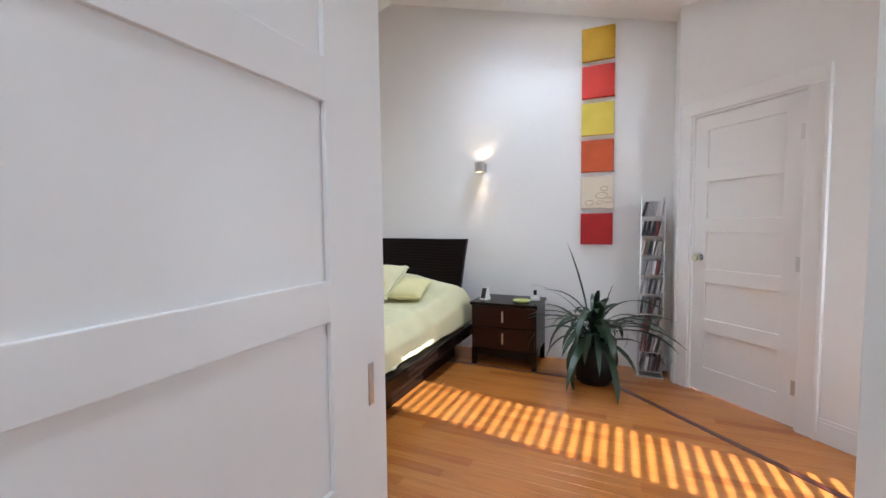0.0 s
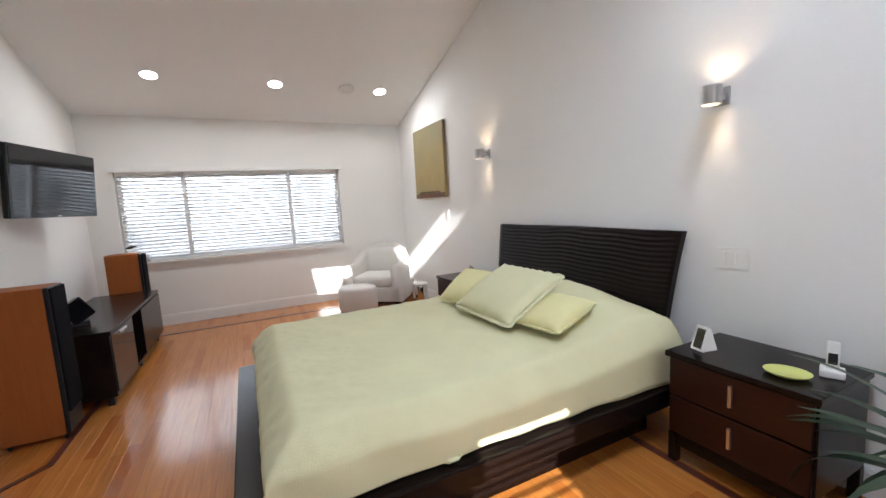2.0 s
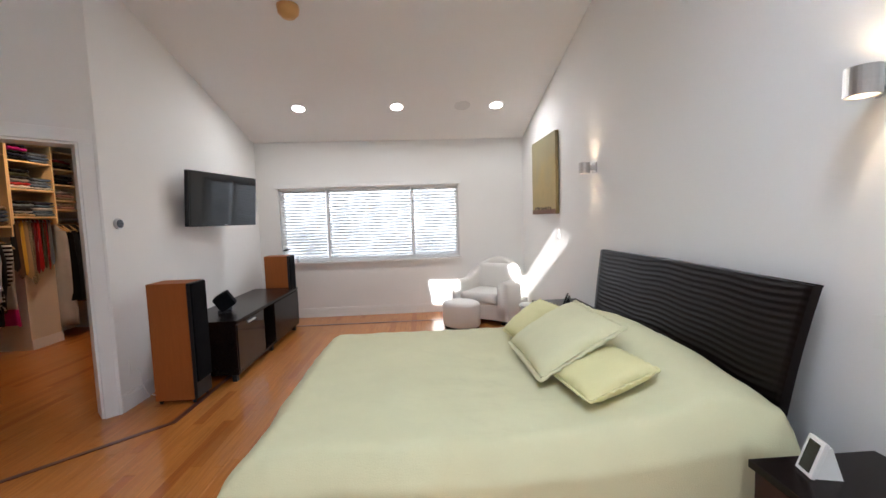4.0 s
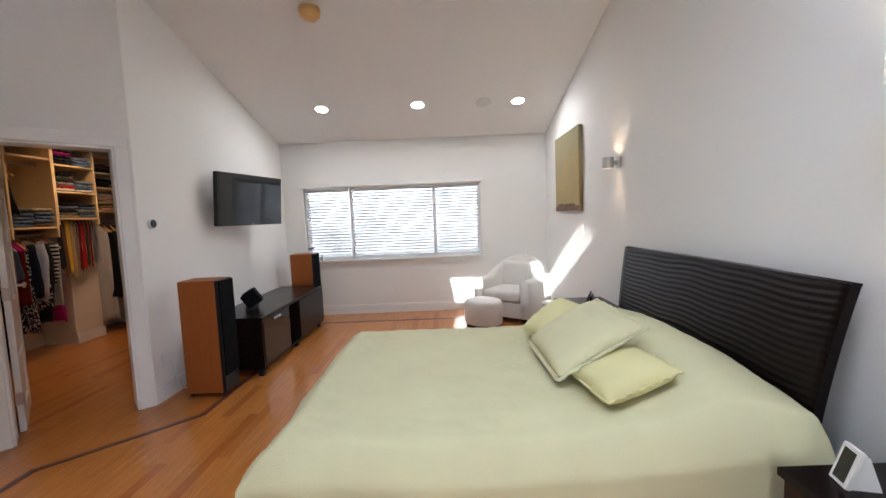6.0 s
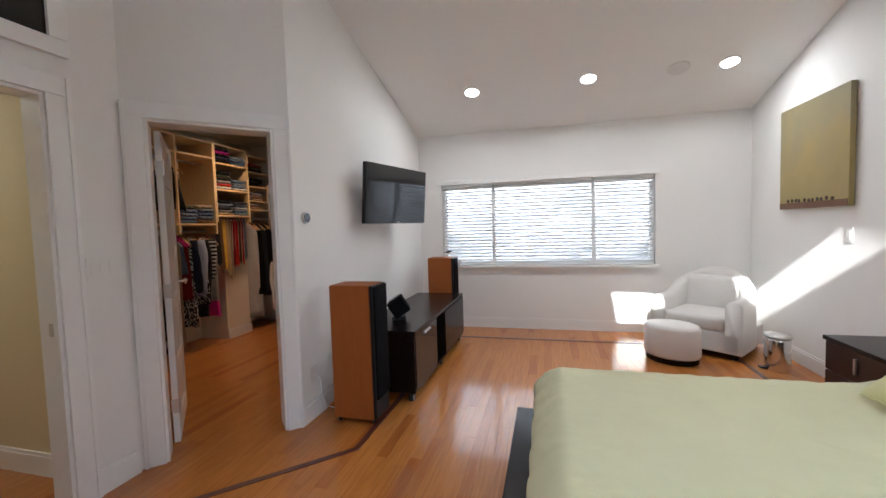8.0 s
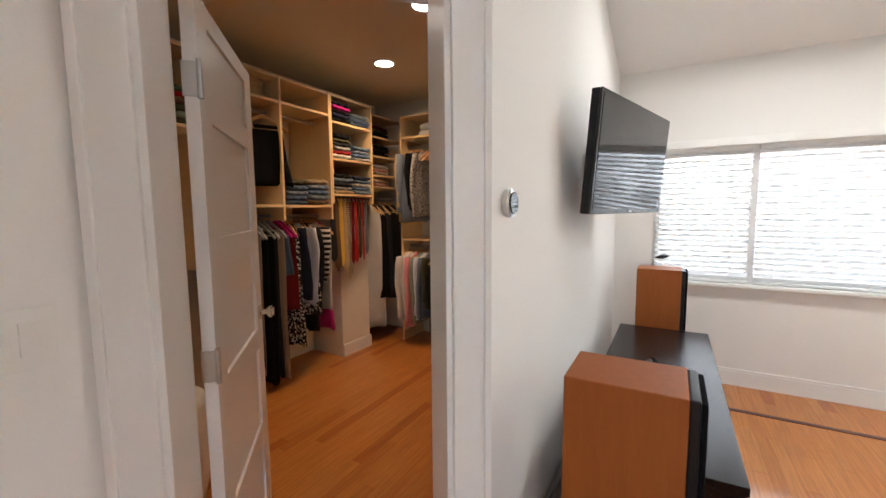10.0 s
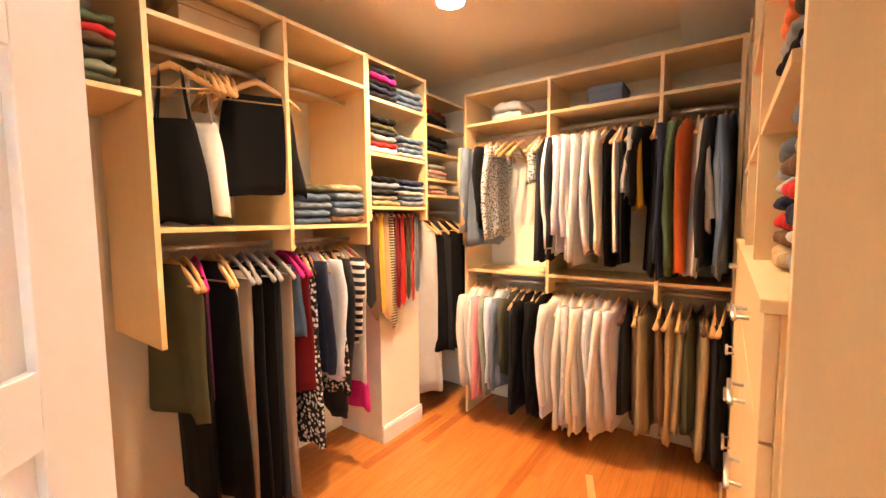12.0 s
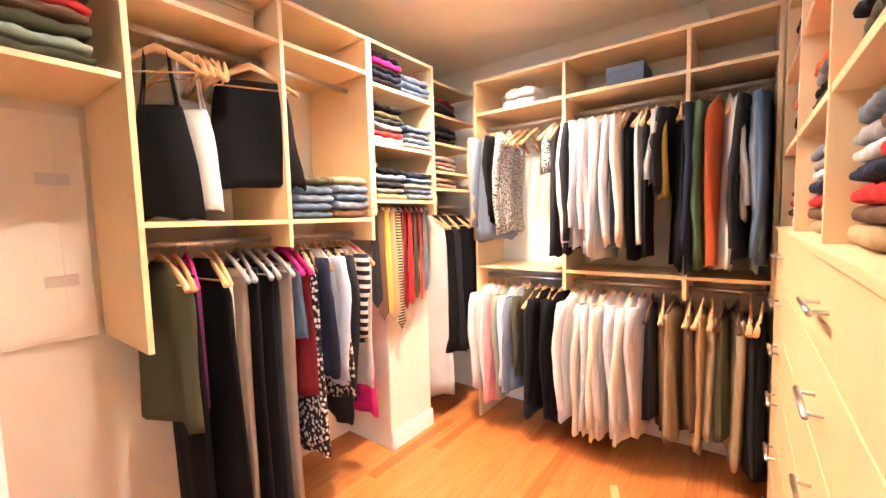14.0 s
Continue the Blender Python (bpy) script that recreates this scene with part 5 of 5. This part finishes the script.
# long side, lower rails
garment(P, "olive", (-2.785, -1.36, 1.365), 4, 0.66, 0.38, 0.075)
rack([(T, "black", 1.0), (P, "plaid", 0.62, 0.2, "pink"), (D, "black", 1.1, 0.36), (P, "ivory", 0.85, 0.3), (T, "taupe", 1.12, 0.4, "grey"), (T, "black", 1.15, 0.42, "grey"), (T, "black", 1.16, 0.42, "grey"), (T, "charcoal", 1.14, 0.4, "grey"), (T, "taupe", 1.16, 0.42, "grey")], -2.81, -3.24, 1.395, "x", -1.36, 0)
rack([(K, "denim", 0.36, 0.42, "pink"), (D, "maroon", 0.72, 0.3, "pink"), (D, "floral", 0.98, 0.4), (J, "navy", 0.62, 0.42), (S, "pale_blue", 0.66, 0.4), (D, "floral", 0.78, 0.42), (J, "charcoal", 0.9, 0.42), (S, "breton", 0.5, 0.42), (P, "light_grey", 0.78, 0.4), (D, "magenta", 0.95, 0.24)], -3.265, -3.74, 1.395, "x", -1.36, 0)
# long side, upper rails
rack([("camisole", "black", 0.42, 0.29)], -2.74, -2.9, 2.205, "x", -1.36, 38)
rack([("camisole", "white", 0.4, 0.3)], -2.88, -2.96, 2.205, "x", -1.36, 22)


def bare_hanger(at, turn, wood="wood"):
    t = thing("clothes_hanger", "empty wooden clothes hanger on the rail", "hanger", at, turn, "empty hangers")
    for nm, me in zip(("bar", "hook"), HANG[wood]):
        ob = new(nm, me)
        ob.parent = t


for k in range(5):
    bare_hanger((-2.97 - 0.027 * k, -1.36, 2.175), -12 + GRN.uniform(-8, 8))
for k in range(3):
    bare_hanger((-4.80, -0.80 + 0.065 * k, 2.075), -90 + GRN.uniform(-25, 10))
garment(K, "black", (-3.15, -1.28, 2.175), 56, 0.47, 0.44, 0.06)
# corner
rack([(D, "light_grey", 1.3, 0.36), (D, "black", 1.02, 0.4), (D, "charcoal", 1.0, 0.4), (D, "black", 1.02, 0.4), (D, "black", 0.98, 0.4)], -4.42, -4.92, 1.56, "x", -1.42, 10)
# far wall, upper
rack([(P, "print", 0.3, 0.36), (P, "charcoal", 0.8, 0.4)], -0.56, -0.45, 2.105, "y", -4.76, -90)
rack([(J, "tan", 0.72, 0.46), (J, "slate", 0.7, 0.44), (J, "black", 0.62, 0.44), (S, "print", 0.66, 0.44)], -1.05, -0.83, 2.105, "y", -4.76, -90)
rack([(S, "charcoal", 0.78), (S, "white", 0.76), (S, "pin", 0.78), (S, "white", 0.8), (S, "lavender", 0.78), (S, "white", 0.8), (S, "pin", 0.76), (S, "slate", 0.74), (S, "ivory", 0.76), (P, "black", 0.8), (P, "white", 0.72), (P, "black", 0.82), (S, "grey", 0.42), (P, "yellow", 0.5, 0.44), (S, "charcoal", 0.44), (P, "black", 0.84)], -0.42, 0.2, 2.105, "y", -4.76, -90)
rack([(J, "navy", 0.84), (J, "green", 0.84, 0.44), (P, "orange", 0.84, 0.46), (P, "light_grey", 0.82, 0.46), (S, "light_grey", 0.6), (S, "charcoal", 0.8), (S, "slate", 0.86), (S, "denim", 0.8)], 0.24, 0.575, 2.105, "y", -4.76, -90)
# far wall, lower
rack([(S, "white", 0.74), (S, "white", 0.76), (S, "pink", 0.8), (S, "sage", 0.74), (S, "pale_blue", 0.72), (S, "slate", 0.66), (S, "olive", 0.58), (P, "charcoal", 0.84), (J, "black", 0.8), (J, "black", 0.82), (J, "black", 0.8)], -1.06, -0.45, 1.045, "y", -4.74, -90)
rack([(S, "white", 0.78), (S, "white", 0.8), (S, "pin", 0.8), (S, "ivory", 0.8), (S, "white", 0.82), (S, "pin", 0.8), (S, "white", 0.82), (S, "lavender", 0.78), (T, "charcoal", 0.62, 0.42, "dark"), (T, "brown", 0.66, 0.42), (T, "khaki", 0.72, 0.42, "dark")], -0.41, 0.2, 1.045, "y", -4.74, -90)
rack([(T, "brown", 0.62, 0.42), (T, "tan", 0.7, 0.42), (T, "khaki", 0.66, 0.42), (T, "olive", 0.62, 0.42, "dark"), (T, "khaki", 0.74, 0.42, "dark"), (T, "charcoal", 0.8, 0.42), (T, "black", 0.82, 0.42)], 0.22, 0.58, 1.045, "y", -4.74, -90)


def folded(at, turn, w, d, h, tone):
    bm = bmesh.new()
    n, sgm = 16, 18
    sag = GRN.uniform(-0.006, 0.008)
    prev = None
    ph = GRN.uniform(0, 6)
    for i in range(n + 1):
        x = (i / n - 0.5) * w
        ring = []
        edge = 1 - 0.25 * abs(2 * i / n - 1) ** 6
        for s in range(sgm):
            a = 2 * math.pi * s / sgm
            c, sn = math.cos(a), math.sin(a)
            yy = abs(c) ** 0.35 * (1 if c > 0 else -1) * d / 2 * (1 + 0.03 * math.sin(i * 1.1 + ph))
            zz = (abs(sn) ** 0.6 * (1 if sn > 0 else -1)) * h / 2 * edge + (0.004 * math.sin(i * 0.9 + ph) + 0.003 * math.sin(i * 2.3 + c * 4 + ph)) * (sn > 0) + sag * abs(2 * i / n - 1) ** 3
            ring.append(bm.verts.new((x, yy, h / 2 + zz)))
        if prev:
            for s in range(sgm):
                bm.faces.new((prev[s], prev[(s + 1) % sgm], ring[(s + 1) % sgm], ring[s]))
        else:
            bm.faces.new(ring[::-1])
        prev = ring
    bm.faces.new(prev)
    single("folded_garment", bm, C[tone], tone.replace("_", " ") + " folded garment in a stack on the shelf", "folded clothes", smooth=True, group="folded clothes", at=at, turn=turn + GRN.uniform(-4, 4))


def stack(x, y, z, turn, tones, w=0.24, d=0.3, h=0.036):
    for tone in tones:
        hh = h * GRN.uniform(0.85, 1.2)
        folded((x + GRN.uniform(-0.006, 0.006), y + GRN.uniform(-0.006, 0.006), z), turn, w * GRN.uniform(0.93, 1.03), d, hh, tone)
        z += hh * 0.97


for x, z, tones in ((-3.92, 2.236, ["black", "navy", "black", "magenta", "charcoal"]), (-4.19, 2.236, ["denim", "denim", "slate"]), (-3.92, 1.911, ["white", "red", "grey", "charcoal", "olive", "black"]), (-4.19, 1.911, ["light_grey", "denim", "slate", "denim"]),
                    (-3.92, 1.591, ["tan", "grey", "charcoal", "slate", "black"]), (-4.19, 1.591, ["slate", "denim", "light_grey", "denim", "navy"])):
    stack(x, -1.345, z, 0, tones)
stack(-3.39, -1.36, 1.486, 0, ["denim", "denim", "slate", "denim", "olive"], 0.22, 0.32, 0.042)
stack(-3.63, -1.36, 1.486, 0, ["brown", "slate", "denim", "slate", "khaki"], 0.22, 0.32, 0.042)
for z, tones in ((2.211, ["black", "olive", "maroon"]), (2.011, ["black", "charcoal", "black"]), (1.811, ["taupe", "rose", "grey"]), (1.691, ["rose", "taupe"])):
    stack(-4.6, -1.41, z, 8, tones, 0.28, 0.24, 0.042)
stack(-2.42, -1.36, 1.981, 0, ["olive", "sage", "olive", "brown", "red", "green"], 0.36, 0.3, 0.042)
for a, b in ((-2.8, -3.37), (-3.4, -3.98), (-4.02, -4.59)):
    for z, tones in ((1.396, ["slate", "grey", "light_grey", "navy", "red", "brown", "tan"]), (1.731, ["orange", "grey", "black", "olive", "red"]), (2.051, ["charcoal", "rose", "white", "navy", "red"])):
        k = GRN.randrange(3)
        stack(a - 0.15, 0.77, z, 0, tones[k:] + tones[:k], 0.25, 0.27, 0.042)
        stack(b + 0.14, 0.77, z, 0, tones[::-1], 0.24, 0.27, 0.04)


def box_thing(name, label, category, lo, hi, material, lid=True):
    t = thing(name, label, category, ((lo[0] + hi[0]) / 2, (lo[1] + hi[1]) / 2, lo[2]))
    w, d, h = (hi[0] - lo[0]) / 2, (hi[1] - lo[1]) / 2, hi[2] - lo[2]
    boxpart("body", (-w, -d, 0), (w, d, h * 0.72), material, t, 0.004)
    boxpart("lid", (-w - 0.003, -d - 0.003, h * 0.72), (w + 0.003, d + 0.003, h), material, t, 0.004)


box_thing("storage_box", "brown cardboard storage box on the top shelf", "box", (-3.19, -1.62, 2.281), (-2.84, -1.3, 2.435), mat("brown_cardboard", (0.42, 0.26, 0.12), 0.8))
box_thing("storage_box", "pale blue lidded storage box on the top shelf", "box", (-4.95, -0.2, 2.201), (-4.72, 0.0, 2.32), C["slate"])
stack(-4.82, -0.75, 2.2, 90, ["white", "white"], 0.22, 0.26, 0.06)


def necktie(x, tone, ln):
    t = thing("necktie", tone.replace("_", " ") + " necktie hanging from the tie rail", "necktie", (x, -1.255, 1.53), GRN.uniform(-25, 25), "neckties")
    bm = bmesh.new()
    prev = None
    for i in range(9):
        q = i / 8
        w = 0.016 + 0.024 * q if i < 8 else 0.002
        z = -q * ln if i < 8 else -ln * 0.875 - 0.05
        row = [bm.verts.new((sx * w, 0.012 + 0.003 * sx * sx + dy, z)) for sx, dy in ((-1, 0), (0, 0.006), (1, 0), (0, -0.004))]
        if prev:
            for s in range(4):
                bm.faces.new((prev[s], prev[(s + 1) % 4], row[(s + 1) % 4], row[s]))
        prev = row
    part("blade", bm, C[tone], t)
    bm = bmesh.new()
    tube(bm, [(0, -0.02, -0.25), (0, -0.012, 0.0), (0, 0.0, 0.016), (0, 0.012, 0.0)], 0.012, 6)
    part("loop", bm, C[tone], t, smooth=True)


for i, (tone, ln) in enumerate((("charcoal", 0.6), ("brown", 0.7), ("yellow", 0.66), ("tan", 0.72), ("tie_stripe", 0.8), ("maroon", 0.66), ("red", 0.64), ("olive", 0.6), ("red", 0.62), ("slate", 0.56))):
    necktie(-3.82 - i * 0.05, tone, ln)
bm = bmesh.new()
lathe(bm, [(0.17, 0.0), (0.19, 0.1), (0.2, 0.5), (0.2, 0.53), (0.18, 0.545), (0.001, 0.55)], 28)
single("laundry_hamper", bm, WPLAST, "white lidded laundry hamper on the closet floor", "hamper", smooth=True, at=(-2.02, -0.62, 0))
t = thing("floor_brush", "small wooden brush lying on the closet floor", "brush", (-4.25, -0.02, 0.002), 20)
boxpart("back", (-0.1, -0.02, 0.015), (0.1, 0.02, 0.032), HANGWOOD, t, 0.004)
for k in range(10):
    boxpart("bristle", (-0.09 + k * 0.02, -0.016, 0), (-0.083 + k * 0.02, 0.016, 0.016), C["ivory"], t, 0)


# ---- floor planks ----
def floor_planks():
    rnd = random.Random(21)
    fl = thing("floor", "honey oak strip floor with a satin finish", "floor", (0, 0, 0), 0, kind="structure")
    w, lengths = 0.0685, (0.55, 0.8, 1.05, 1.3)
    meshes = {}
    for ln in lengths:
        bm = bmesh.new()
        a, b, e = ln / 2 - 0.0003, w / 2 - 0.0002, 0.0009
        lo = [bm.verts.new(p) for p in ((-a, -b, -0.016), (a, -b, -0.016), (a, b, -0.016), (-a, b, -0.016))]
        mid = [bm.verts.new(p) for p in ((-a, -b, -e * 0.6), (a, -b, -e * 0.6), (a, b, -e * 0.6), (-a, b, -e * 0.6))]
        hi = [bm.verts.new(p) for p in ((-a + e, -b + e, 0), (a - e, -b + e, 0), (a - e, b - e, 0), (-a + e, b - e, 0))]
        for r0, r1 in ((lo, mid), (mid, hi)):
            for k in range(4):
                bm.faces.new((r0[k], r0[(k + 1) % 4], r1[(k + 1) % 4], r1[k]))
        bm.faces.new(hi)
        meshes[ln] = mesh_of("floor_plank", bm, OAK)
    verts, faces = [], []
    count = 0
    y = -1.80
    while y < 5.05:
        x = -5.15 - rnd.uniform(0, 0.5)
        while x < 2.6:
            ln = rnd.choice(lengths)
            cx, cy = x + ln / 2, y + w / 2
            near = count < 300 and -2.7 < cx < 1.9 and 0.75 < cy < 4.5 and not (-1.75 < cx - 0.0 < -0.5 and 2.9 < cy < 4.5)
            if near:
                p = new("floor_plank", meshes[ln])
                p.parent, p.location = fl, (cx, cy, 0)
                count += 1
            else:
                base = len(verts)
                me = meshes[ln]
                verts += [(min(2.6, max(-5.17, v.co.x + cx)), v.co.y + cy, v.co.z) for v in me.vertices]
                faces += [[base + i for i in q.vertices] for q in me.polygons]
            x += ln
        y += w
    me = bpy.data.meshes.new("plank_field")
    me.from_pydata(verts, [], faces)
    me.materials.append(OAK)
    ob = new("plank_field", me)
    ob.parent = fl
    tagged(ob, kind="stuff")


floor_planks()
